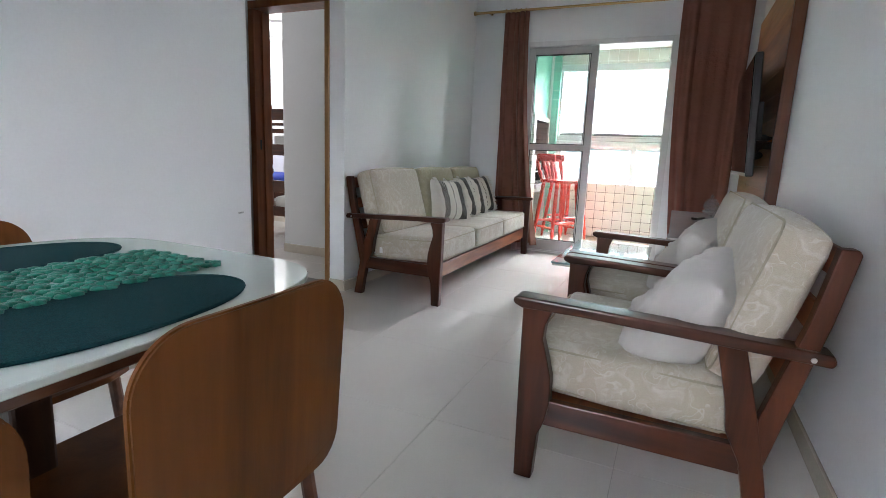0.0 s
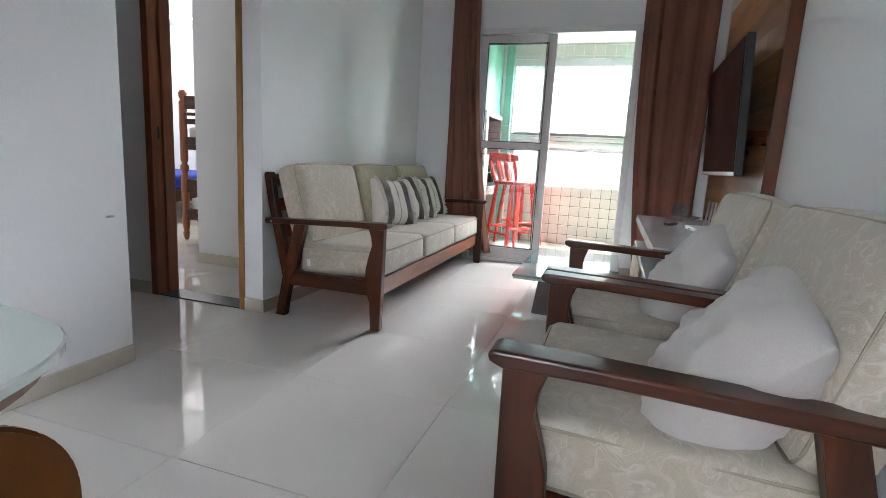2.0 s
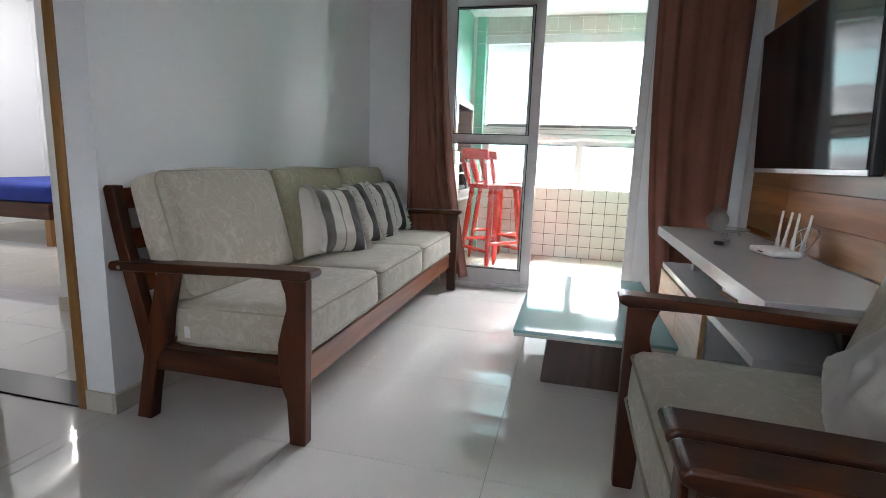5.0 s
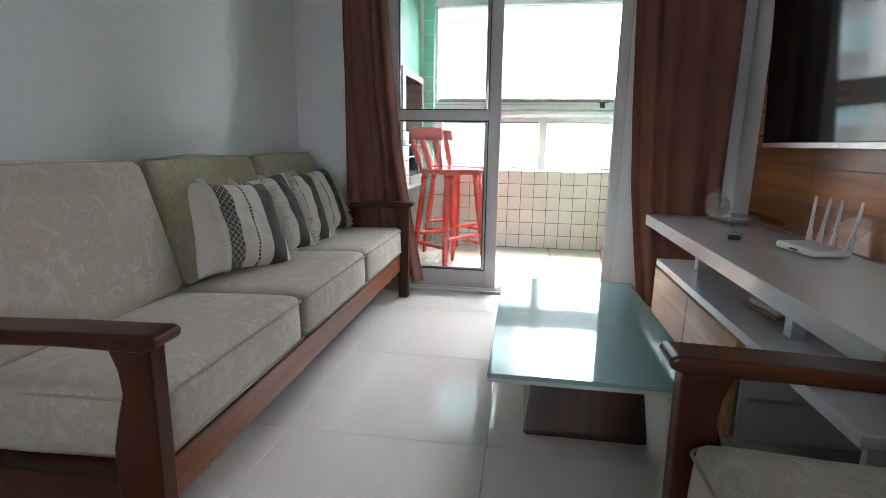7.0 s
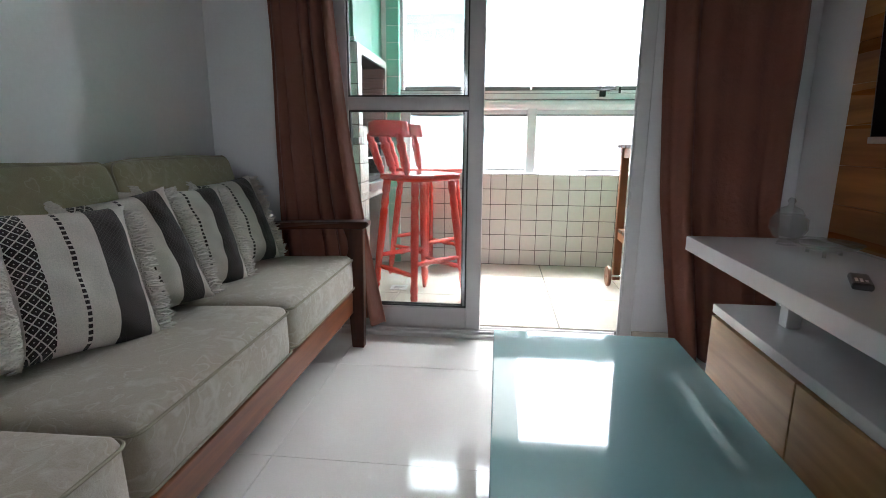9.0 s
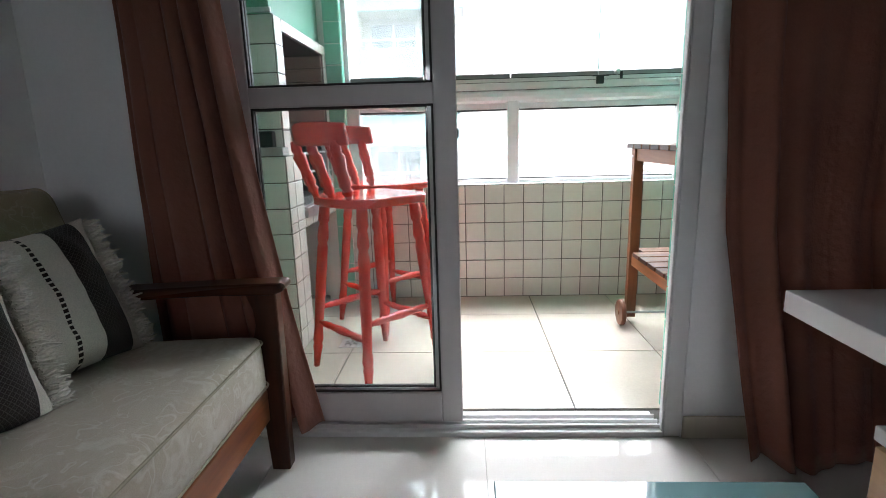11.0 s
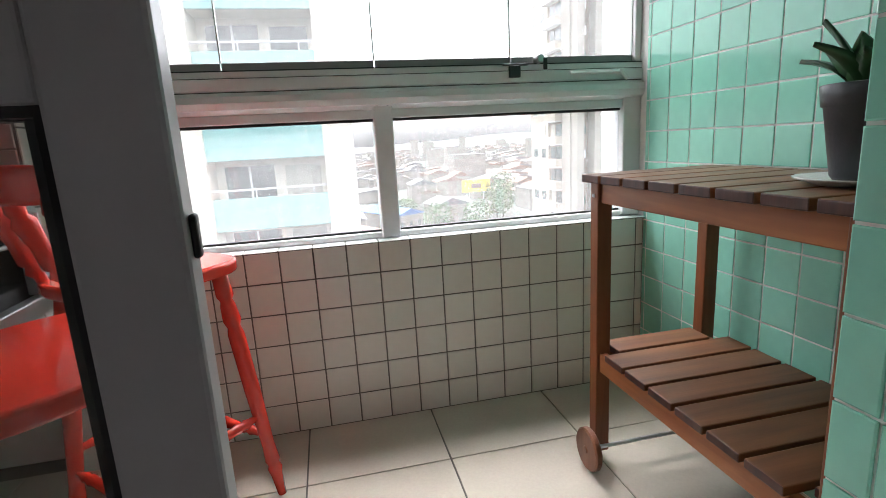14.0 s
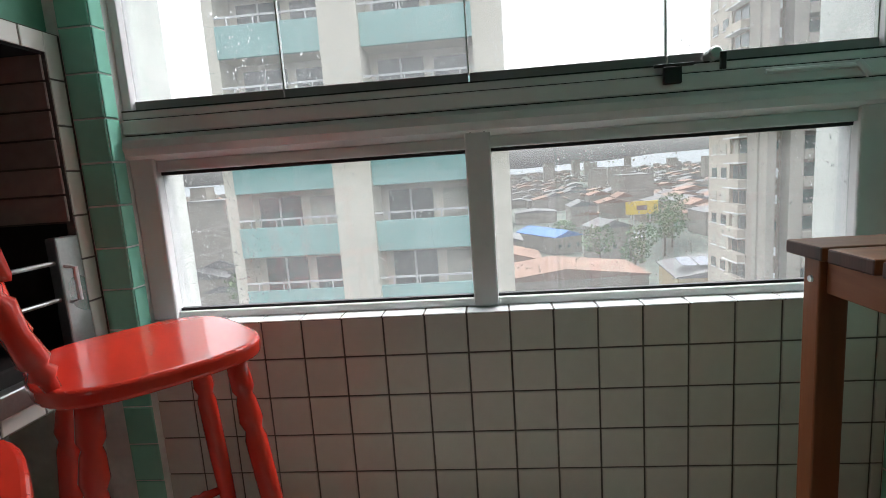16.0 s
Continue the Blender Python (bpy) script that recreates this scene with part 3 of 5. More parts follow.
structure(part("ceiling_bedroom", box(-7.15, -2.21, END_OUT, 6.75, HIGH, HIGH + 0.1), CEIL), "flat white painted bedroom ceiling", "ceiling")
structure(part("ceiling_balcony", box(-2.20, 0.64, END_OUT, 6.95, B_TOP, B_TOP + 0.1), CEIL), "white painted balcony ceiling", "ceiling")
floor = structure(part("floor", box(-7.1, 0.64, -2.75, 5.24, -0.12, -0.005), GROUT_IN), "glossy cream porcelain tile floor with thin joints", "floor")
floor_bed = structure(part("floor_bedroom", box(-7.1, -2.21, 5.24, 6.75, -0.12, -0.001), SKIRT), "cream tiled bedroom floor", "floor")
floor_balcony = structure(part("floor_balcony", box(-2.20, 0.64, 5.24, 6.95, -0.12, B_Z - 0.005), GROUT_OUT), "beige balcony floor tiles with dark joints", "floor")

# skirting, in tile
sk = bmesh.new()
for b in [(LEFT, LEFT + 0.012, -2.6, 2.10, 0, 0.075), (-3.25, -2.87, DOOR_Y - 0.012, DOOR_Y, 0, 0.075), (-2.18, SOFA_X, DOOR_Y - 0.012, DOOR_Y, 0, 0.075),
          (SOFA_X, SOFA_X + 0.012, DOOR_Y - 0.012, END_IN, 0, 0.075), (-2.048, -1.54, END_IN - 0.012, END_IN, 0, 0.075), (-0.125, RIGHT, END_IN - 0.012, END_IN, 0, 0.075),
          (RIGHT - 0.012, RIGHT, -2.6, END_IN - 0.012, 0, 0.075), (-3.33, -2.21, 3.738, 3.75, 0, 0.08), (-3.342, -3.33, 3.738, 6.6, 0, 0.08),
          (-7.0, -3.342, 6.588, 6.6, 0, 0.08), (LEFT + 0.012, RIGHT - 0.012, -2.6, -2.588, 0, 0.075)]:
    box(*b, bevel=0.003, bm=sk, seg=1)
structure(part("baseboard", sk, SKIRT), "cream tile skirting along the walls", "baseboard")

# ---- bedroom doorway ----
door_1 = structure(thing("door_1", "open bedroom doorway with varnished wooden jambs", "door frame"))
part("jamb", box(-2.87, -2.82, DOOR_Y - 0.012, 3.05, 0, 1.91, 0.004), JAMB_DARK, door_1, "dark mahogany jamb")
part("stop", box(-2.82, -2.805, 2.96, 3.03, 0, 1.90, 0.003), JAMB_DARK, door_1)
part("strike_plate", box(-2.82, -2.818, 2.928, 2.944, 0.95, 1.02, 0.0005), POT, door_1)
part("jamb", box(-2.215, -2.18, DOOR_Y - 0.012, 3.05, 0, 1.91, 0.004), JAMB_PALE, door_1, "paler varnished jamb")
part("head", box(-2.87, -2.18, DOOR_Y - 0.012, 3.05, 1.91, 1.96, 0.004), JAMB_DARK, door_1)
part("threshold", box(-2.82, -2.215, DOOR_Y - 0.005, 3.05, -0.004, 0.006, 0.002), GRANITE_BLACK, door_1, "polished black granite threshold")
door_2 = structure(thing("door_2", "closed dark wooden door at the corridor's end", "door"))
part("leaf", box(-3.25, -3.235, 2.19, 2.82, 0.005, 1.92, 0.003), JAMB_DARK, door_2)
for y in (2.13, 2.82):
    part("jamb", box(-3.25, -3.215, y, y + 0.06, 0, 1.96, 0.004), JAMB_DARK, door_2)
part("head", box(-3.25, -3.215, 2.19, 2.82, 1.90, 1.96, 0.004), JAMB_DARK, door_2)
part("handle", tube([(-3.235, 2.26, 1.0), (-3.19, 2.26, 1.0), (-3.185, 2.36, 1.0)], 0.008), STEEL, door_2)

# ---- sliding door to the balcony ----
slide = structure(thing("door_sliding", "white aluminium sliding glass door, half open", "sliding door"))
for nm, b in (("jamb", (-1.54, -1.49, END_IN, 5.29, 0, 2.09)), ("jamb", (-0.180, -0.125, END_IN, 5.235, 0, 2.09)), ("lip", (-0.188, -0.180, END_IN, 5.203, 0.018, 2.04)), ("head", (-1.49, -0.180, END_IN, 5.29, 2.04, 2.09)),
              ("track", (-1.49, -0.180, END_IN, 5.32, -0.005, 0.018))):
    part(nm, box(*b, bevel=0.004), ALU, slide)
for y in (5.215, 5.245, 5.275):
    part("guide", box(-1.49, -0.180, y - 0.003, y + 0.003, 0.018, 0.030), ALU, slide)
part("reveal", box(-0.135, -0.125, 5.237, END_OUT + 0.006, B_Z, 2.09), GROUT_PALE, slide)


def sliding_panel(x0, x1, y0, y1):
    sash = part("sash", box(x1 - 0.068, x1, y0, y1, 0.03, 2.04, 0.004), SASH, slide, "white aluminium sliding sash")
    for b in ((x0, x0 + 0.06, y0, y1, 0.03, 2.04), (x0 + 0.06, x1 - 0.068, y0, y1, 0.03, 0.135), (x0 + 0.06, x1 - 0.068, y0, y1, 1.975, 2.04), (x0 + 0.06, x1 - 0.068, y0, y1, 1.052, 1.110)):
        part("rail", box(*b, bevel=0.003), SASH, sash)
    g = (y0 + y1) / 2
    for z0, z1 in ((0.135, 1.052), (1.110, 1.975)):
        seal = bmesh.new()
        for b in ((x0 + 0.06, x1 - 0.068, z0, z0 + 0.007), (x0 + 0.06, x1 - 0.068, z1 - 0.007, z1), (x0 + 0.06, x0 + 0.066, z0 + 0.007, z1 - 0.007), (x1 - 0.075, x1 - 0.068, z0 + 0.007, z1 - 0.007)):
            box(b[0], b[1], g - 0.006, g + 0.006, b[2], b[3], bm=seal)
        part("seal", seal, RUBBER, sash)
        gl = part("pane", box(x0 + 0.058, x1 - 0.066, g - 0.003, g + 0.003, z0, z1), DOOR_PANE, sash)
        gl.visible_shadow = False
    return sash


sash = sliding_panel(-1.49, -0.818, 5.232, 5.262)
part("latch", box(-0.818, -0.813, 5.242, 5.252, 0.95, 0.98, 0.002), BLACK, sash)
sliding_panel(-1.495, -0.838, 5.266, 5.29)

# ---- balcony shell ----
rim = walls("wall_parapet", [(-1.62, B_RIGHT, RIM, RIM + 0.16, -0.1, LEDGE - 0.006)], GROUT_DARK, "low balcony wall of square cream tiles")
right_wall = walls("wall_balcony_green", [(B_RIGHT, B_RIGHT + 0.18, END_OUT, 6.95, -0.1, B_TOP)], GROUT_PALE, "balcony side wall of glossy mint green tiles")
left_wall = walls("wall_balcony_left", [(B_LEFT - 0.15, B_LEFT, END_OUT, 6.95, -0.1, B_TOP), (B_LEFT, -1.62, 6.72, 6.95, -0.1, B_TOP)], GROUT_PALE, "balcony wall behind the barbecue")
lintel = walls("wall_lintel", [(-1.62, B_RIGHT, RIM, RIM + 0.16, 2.11, B_TOP)], GROUT_PALE, "band of cream tiles over the balcony window")
pillar = walls("wall_pillar", [(-1.62, -1.462, 6.60, 6.90, -0.1, B_TOP)], GROUT_PALE, "narrow pillar of mint green tiles")
outer = walls("wall_balcony_outer", [(-2.05, -1.54, END_OUT, END_OUT + 0.004, 0.02, B_TOP), (-1.54, -0.125, END_OUT, END_OUT + 0.004, 2.09, B_TOP), (-0.125, B_RIGHT, END_OUT, END_OUT + 0.004, 0.02, B_TOP)],
              GREEN_PAINT, "green painted outer face of the door wall")

# ---- balcony window ----
win = structure(thing("window_1", "white aluminium balcony glazing over the parapet, closed, wet with rain", "window"))
WY = 6.68
part("window_sill", box(-1.462, B_RIGHT, RIM - 0.004, 6.80, LEDGE - 0.006, LEDGE - 0.002), GROUT_DARK, win)
for x0, x1 in ((-1.462, -1.39), (0.385, B_RIGHT)):
    part("post", box(x0, x1, WY - 0.02, WY + 0.06, LEDGE + 0.004, 1.145, 0.006), ALU, win)
part("mullion", box(-0.555, -0.490, WY - 0.025, WY + 0.055, LEDGE + 0.004, 1.165, 0.005), ALU, win)
part("bottom_rail", box(-1.39, 0.385, WY - 0.01, WY + 0.05, LEDGE + 0.002, LEDGE + 0.024, 0.003), ALU, win)
part("top_lip", box(-1.39, 0.385, WY - 0.012, WY + 0.045, 1.105, 1.135, 0.003), ALU, win)
part("round_rail", prism([(WY - 0.008, 1.135), (WY - 0.034, 1.150), (WY - 0.042, 1.170), (WY - 0.038, 1.190), (WY - 0.020, 1.203), (WY + 0.05, 1.203), (WY + 0.05, 1.135)], "yz", -1.462, B_RIGHT), ALU, win, smooth=False)
part("flat_rail", box(-1.462, B_RIGHT, WY - 0.026, WY + 0.06, 1.206, 1.245, 0.004), ALU, win)
part("glass_track", box(-1.462, B_RIGHT, WY - 0.018, WY + 0.05, 1.247, 1.268, 0.003), ALU, win)
# Black strips painted in as shadow lines between the rail profiles.
for z in (1.2035, 1.2455, 1.2685):
    part("seam", box(-1.46, B_RIGHT - 0.002, WY - 0.019, WY + 0.03, z - 0.0018, z + 0.0018), RUBBER, win)
part("top_track", box(-1.462, B_RIGHT, WY - 0.03, WY + 0.06, 2.035, 2.11, 0.005), ALU, win)
part("side_channel", box(-1.462, -1.437, WY - 0.01, WY + 0.04, 1.268, 2.035, 0.003), ALU, win)
part("side_channel", box(0.435, B_RIGHT, WY - 0.01, WY + 0.04, 1.268, 2.035, 0.003), ALU, win)
for x0, x1 in ((-1.39, -0.555), (-0.490, 0.385)):
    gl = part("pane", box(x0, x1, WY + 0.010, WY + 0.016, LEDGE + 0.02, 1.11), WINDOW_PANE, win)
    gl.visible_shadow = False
    seal = bmesh.new()
    box(x0, x1, WY + 0.004, WY + 0.02, LEDGE + 0.024, LEDGE + 0.031, bm=seal)
    box(x0, x1, WY + 0.004, WY + 0.02, 1.096, 1.105, bm=seal)
    part("seal", seal, RUBBER, win)
CUTS = [-1.437, -1.02, -0.535, -0.05, 0.435]
for x0, x1 in zip(CUTS, CUTS[1:]):
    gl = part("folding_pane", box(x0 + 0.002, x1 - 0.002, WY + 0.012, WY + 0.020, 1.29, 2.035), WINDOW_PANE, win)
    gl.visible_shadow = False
    part("pane_shoe", box(x0 + 0.002, x1 - 0.002, WY + 0.004, WY + 0.028, 1.270, 1.296, 0.002), ALU_DARK, win)
    part("pane_edge", box(x1 - 0.0025, x1 + 0.0015, WY + 0.010, WY + 0.022, 1.296, 2.035), GLASS_EDGE, win)
part("catch", box(-0.072, -0.030, WY - 0.040, WY - 0.026, 1.222, 1.262, 0.003), BLACK, win)
part("catch_arm", box(-0.092, 0.0, WY - 0.032, WY - 0.024, 1.262, 1.270, 0.002), BLACK, win)
part("lock", moved(lathe([(0, 0), (0.016, 0), (0.016, 0.035), (0.012, 0.04), (0, 0.04)], 14), pose(0.045, WY - 0.005, 1.284, 90)), STEEL, win, smooth=False)
part("key", box(0.052, 0.066, WY - 0.05, WY - 0.042, 1.245, 1.285, 0.002), BLACK, win)
part("stay", tube([(0.16, WY - 0.035, 1.232), (0.36, WY - 0.035, 1.232)], 0.006), WHITE_PLASTIC, win)
part("stay_lever", tube([(0.36, WY - 0.035, 1.240), (0.385, WY - 0.045, 1.205)], 0.009), WHITE_PLASTIC, win)
for x in (-0.54, -0.505):
    part("rivet", moved(lathe([(0, 0), (0.004, 0), (0.003, 0.002), (0, 0.002)], 8), pose(x, WY - 0.025, 1.148, 90)), BLACK, win)

# ---- barbecue built in at the balcony's end ----
BX, BY0, BY1 = -1.55, 5.84, 6.60
bbq = thing("barbecue", "built-in barbecue faced with white tiles, sooty opening", "barbecue")
for b in ((B_LEFT, BX, BY0, BY0 + 0.18, B_Z, 0.56), (B_LEFT, BX, BY0, BY0 + 0.085, 0.56, 1.455), (B_LEFT, BX, 6.545, BY1, 0.56, 1.455), (B_LEFT, BX, BY0 + 0.085, 6.545, 0.56, 0.64), (B_LEFT, BX, BY0 + 0.085, 6.03, 0.64, 1.0),
          (B_LEFT, BX, BY0 + 0.085, 6.545, 1.405, 1.455), (B_LEFT, -1.97, 6.03, 6.545, 0.64, 1.405), (B_LEFT, -1.97, BY0 + 0.085, 6.03, 1.0, 1.405)):
    part("masonry", box(*b), GROUT_DARK, bbq)

part("firebox", box(-1.968, -1.955, BY0 + 0.087, 6.543, 0.645, 1.403), SOOT, bbq, "soot-black firebox back")
part("lining", box(-1.955, BX - 0.10, BY0 + 0.085, BY0 + 0.089, 1.004, 1.399), SOOT, bbq)
part("lining", box(-1.955, BX - 0.02, 6.03, 6.034, 0.646, 1.0), SOOT, bbq)
part("lining", box(-1.955, BX - 0.02, 6.541, 6.5445, 0.646, 0.99), SOOT, bbq)
part("lining", box(-1.955, BX - 0.10, BY0 + 0.089, 6.034, 1.0, 1.004), SOOT, bbq)
part("lining", box(-1.955, BX - 0.004, BY0 + 0.089, 6.541, 1.399, 1.405), SOOT, bbq)
part("lining", box(-1.955, BX - 0.022, 6.034, 6.541, 0.640, 0.646), SOOT, bbq)
for k in range(6):
    z0 = 0.995 + 0.069 * k
    if z0 < 1.39:
        part("brick", box(BX - 0.28, BX - 0.006, 6.538, 6.5445, z0, min(z0 + 0.064, 1.399), 0.002, seg=1), BRICK_PINK, bbq)
part("grill_frame", box(BX - 0.020, BX + 0.010, 6.470, 6.540, 0.66, 0.96, 0.004), STEEL, bbq, "brushed steel grill frame")
part("grill_tray", box(-1.94, BX - 0.03, 6.05, 6.50, 0.646, 0.69, 0.006), SOOT, bbq)
part("steel_sill", box(BX - 0.020, BX + 0.018, 6.034, 6.541, 0.605, 0.655, 0.004), STEEL, bbq, "brushed steel sill under the fire")
for z in (0.81, 0.90):
    part("grill_rod", tube([(BX - 0.006, 6.034, z), (BX - 0.006, 6.470, z)], 0.006), STEEL, bbq)
part("handle", tube([(BX + 0.008, 6.485, 0.80), (BX + 0.035, 6.485, 0.805), (BX + 0.035, 6.485, 0.885), (BX + 0.008, 6.485, 0.89)], 0.006), WHITE_PLASTIC, bbq)
part("granite_slab", box(B_LEFT, BX + 0.02, BY0 - 0.075, BY0 - 0.004, 0.90, 0.935, 0.004), GRANITE, bbq, "grey granite shelf")
part("tray", box(B_LEFT, BX - 0.03, BY0 - 0.045, BY0 - 0.004, 0.935, 1.0, 0.004), BLACK, bbq, "black tray on the granite shelf")
hood = structure(part("wall_chimney", box(B_LEFT, BX - 0.03, BY0 + 0.05, 6.72, 1.455, B_TOP), GREEN_PAINT), "green painted chimney breast over the barbecue", "wall")
part("bracket", box(-1.9, BX - 0.02, BY0 + 0.035, BY0 + 0.05, 1.47, 1.49, 0.003), ALU, bbq)

drain = structure(thing("floor_drain", "round steel floor drain grate in the balcony tiles", "drain", pose(-1.345, 5.93, B_Z)))
part("frame", box(-0.05, 0.05, -0.05, 0.05, -0.003, 0.002, 0.001, seg=1), STEEL, drain)
for k in range(6):
    part("slot", moved(box(-0.004, 0.004, 0.01, 0.034, 0.002, 0.0026), pose(0, 0, 0, 0, 0, 60 * k)), BLACK, drain)


# ---- things: living room ----
def settee(name, label, width, seats, depth, at, covers, group="", set_back=0.0):
    """A slatted wooden settee. Its back stands at x = 0, its arms point along +x; it runs from y = 0 to its width."""
    s = thing(name, label, "sofa" if seats > 1 else "armchair", at, group)
    d = depth
    for y0, nm in ((0.0, "near"), (width - 0.045, "far")):
        y1 = y0 + 0.045
        front = [(d - 0.035, 0), (d - 0.090, 0), (d - 0.098, 0.15), (d - 0.118, 0.20), (d - 0.128, 0.26), (d - 0.125, 0.34), (d - 0.110, 0.40), (d - 0.094, 0.455), (d - 0.098, 0.50), (d - 0.115, 0.545), (d - 0.028, 0.550), (d - 0.030, 0.3)]
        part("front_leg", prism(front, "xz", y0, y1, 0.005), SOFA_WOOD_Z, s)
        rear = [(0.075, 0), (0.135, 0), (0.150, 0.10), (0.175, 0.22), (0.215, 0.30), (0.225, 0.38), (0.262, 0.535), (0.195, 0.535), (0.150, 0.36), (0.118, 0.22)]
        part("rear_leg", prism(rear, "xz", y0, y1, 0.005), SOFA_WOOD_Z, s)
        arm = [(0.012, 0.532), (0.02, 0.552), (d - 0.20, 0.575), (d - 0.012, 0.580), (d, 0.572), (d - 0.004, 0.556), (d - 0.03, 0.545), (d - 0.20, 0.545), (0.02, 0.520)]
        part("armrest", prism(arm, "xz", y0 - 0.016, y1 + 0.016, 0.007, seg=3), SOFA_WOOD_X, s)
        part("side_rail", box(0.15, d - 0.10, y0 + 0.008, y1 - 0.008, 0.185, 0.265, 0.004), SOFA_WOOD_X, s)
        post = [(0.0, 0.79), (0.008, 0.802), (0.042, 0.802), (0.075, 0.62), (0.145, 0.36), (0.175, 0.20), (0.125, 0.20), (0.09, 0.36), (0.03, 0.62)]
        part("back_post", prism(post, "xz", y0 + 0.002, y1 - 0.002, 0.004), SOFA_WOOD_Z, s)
        part("screw_cap", moved(lathe([(0, 0), (0.007, 0), (0.006, 0.003), (0, 0.003)], 10), pose(0.06, y0 - 0.016 if nm == "near" else y1 + 0.016, 0.535, 90 if nm == "near" else -90)), STEEL, s)
    part("front_rail", box(d - 0.105, d - 0.078, 0.045, width - 0.045, 0.165, 0.262, 0.005), SOFA_WOOD_LIT_Y, s)
    part("rear_rail", box(0.14, 0.165, 0.045, width - 0.045, 0.20, 0.262, 0.004), SOFA_WOOD_LIT_Y, s)
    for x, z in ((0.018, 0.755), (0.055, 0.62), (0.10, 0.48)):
        part("back_slat", moved(box(-0.010, 0.010, 0.045, width - 0.045, -0.035, 0.035, 0.004), pose(x, 0, z, 0, -14)), SOFA_WOOD_LIT_Y, s)
    part("seat_board", box(0.165, d - 0.105, 0.046, width - 0.046, 0.235, 0.255), SOFA_WOOD_LIT_Y, s)
    pitch = (width - 0.10) / seats
    for k in range(seats):
        yc = 0.05 + pitch * (k + 0.5)
        sx = d - 0.245 - set_back
        m = pose(0.165 + sx / 2 + 0.03, yc, 0.343, 0, -2.0, 0)
        c = part("seat_cushion", cushion(sx, pitch - 0.008, 0.165, 0.028, 0.012, seed=k), covers[0], s, smooth=True, at=m)
        for z in (0.062, -0.062):
            part("piping", tube([(p[0] + (0.004 if p[0] > 0 else -0.004), p[1], p[2]) for p in outline(sx + 0.004, pitch - 0.006, z, 0.03)], 0.0035, 6, True), PIPING, c)
        m = pose(0.158, yc, 0.625, 0, -16, 0)
        b = part("back_cushion", cushion(0.135, pitch - 0.010, 0.44, 0.035, 0.022, seed=k + 9), covers[1 + k], s, smooth=True, at=m)
        rim_path = [(0.052, p[0], p[1]) for p in outline(pitch - 0.012, 0.44, 0, 0.04)]
        part("piping", tube(rim_path, 0.0035, 6, True), PIPING, b)
    return s


sofa = settee("sofa", "three-seat dark wooden sofa with beige jacquard cushions", 2.16, 3, 0.758, pose(-2.053, 2.905, 0), [FABRIC, FABRIC, FABRIC_SHADED, FABRIC_SHADED], set_back=0.02)
part("care_label", moved(box(-0.012, 0.012, -0.001, 0.001, -0.02, 0.02), pose(0.26, 0.048, 0.315)), WHITE_PLASTIC, sofa)
chair_a = settee("armchair", "dark wooden armchair with beige jacquard cushions against the wall", 0.775, 1, 0.80, pose(0.378, 2.215, 0, 0, 0, 180), [FABRIC, FABRIC], "pair of armchairs")
copy_thing(chair_a, pose(0.378, 3.035, 0, 0, 0, 180))


def upright(x, y, z, facing, tilt, yaw=0, spin=0):
    """The pose of a scatter cushion that leans back; facing: +1 looks along +x, -1 along -x."""
    t = radians(tilt)
    X, Y = Vector((0, facing, 0)), Vector((-facing * math.sin(t), 0, math.cos(t)))
    Z = X.cross(Y)
    m = Matrix((X, Y, Z)).transposed().to_4x4()
    return Matrix.Translation((x, y, z)) @ Matrix.Rotation(radians(yaw), 4, "Z") @ m @ Matrix.Rotation(radians(spin), 4, "Z")


for k, (y, yaw, tilt, x) in enumerate(((3.93, -20, 26, -1.755), (4.17, -20, 25, -1.765), (4.45, -18, 24, -1.775), (4.75, -16, 22, -1.785))):
    p = thing("striped_cushion", "off-white woven cushion with dark stripes and fringe", "cushion", upright(x, y, 0.595, 1, tilt, yaw, (-5, 4, -3, 2)[k]), "striped cushions on the sofa")
    part("cover", pillow(0.43, 0.37, 0.15, 28, k, 0.03), STRIPE, p, smooth=True)
    rnd = random.Random(k)
    for u, reach in ((-0.50, 0.036), (0.95, 0.046)):
        fr = bmesh.new()
        for j in range(650):
            v = rnd.uniform(-0.93, 0.93)
            swell = ((1 - abs(u) ** 2.8) * (1 - abs(v) ** 2.8)) ** 0.6 * 0.075
            a = Vector((u * 0.215 + rnd.uniform(-0.004, 0.004), v * 0.185, swell + 0.001 if u < 0 else rnd.uniform(-1, 1) * swell))
            side = 1 if u > 0 else -1
            b = a + Vector((side * rnd.uniform(0.4, 1.0) * reach, rnd.uniform(-0.012, 0.012), rnd.uniform(0.004, 0.016) if u < 0 else rnd.uniform(-0.012, 0.014)))
            tube([a, (a + b) / 2 + Vector((0, rnd.uniform(-0.005, 0.005), rnd.uniform(0, 0.006))), b], [0.0035, 0.0040, 0.0018], 4, False, fr)
        tagged(part("fringe", fr, FRINGE, p), "cotton fringe", kind="stuff")

for k, (y, x, z, tilt, yaw, spin) in enumerate(((1.73, 0.06, 0.53, 38, -12, -8), (2.56, 0.085, 0.54, 34, -10, -12))):
    p = thing("scatter_cushion", "plain pale grey linen cushion on an armchair", "cushion", upright(x, y, z, -1, tilt, yaw, spin), "linen cushions")
    part("cover", pillow(0.52, 0.44, 0.23, 48, k + 20, 0.12), LINEN, p, smooth=True)
    part("zip_pull", box(-0.15, -0.13, -0.198, -0.19, -0.004, 0.004), STEEL, p)

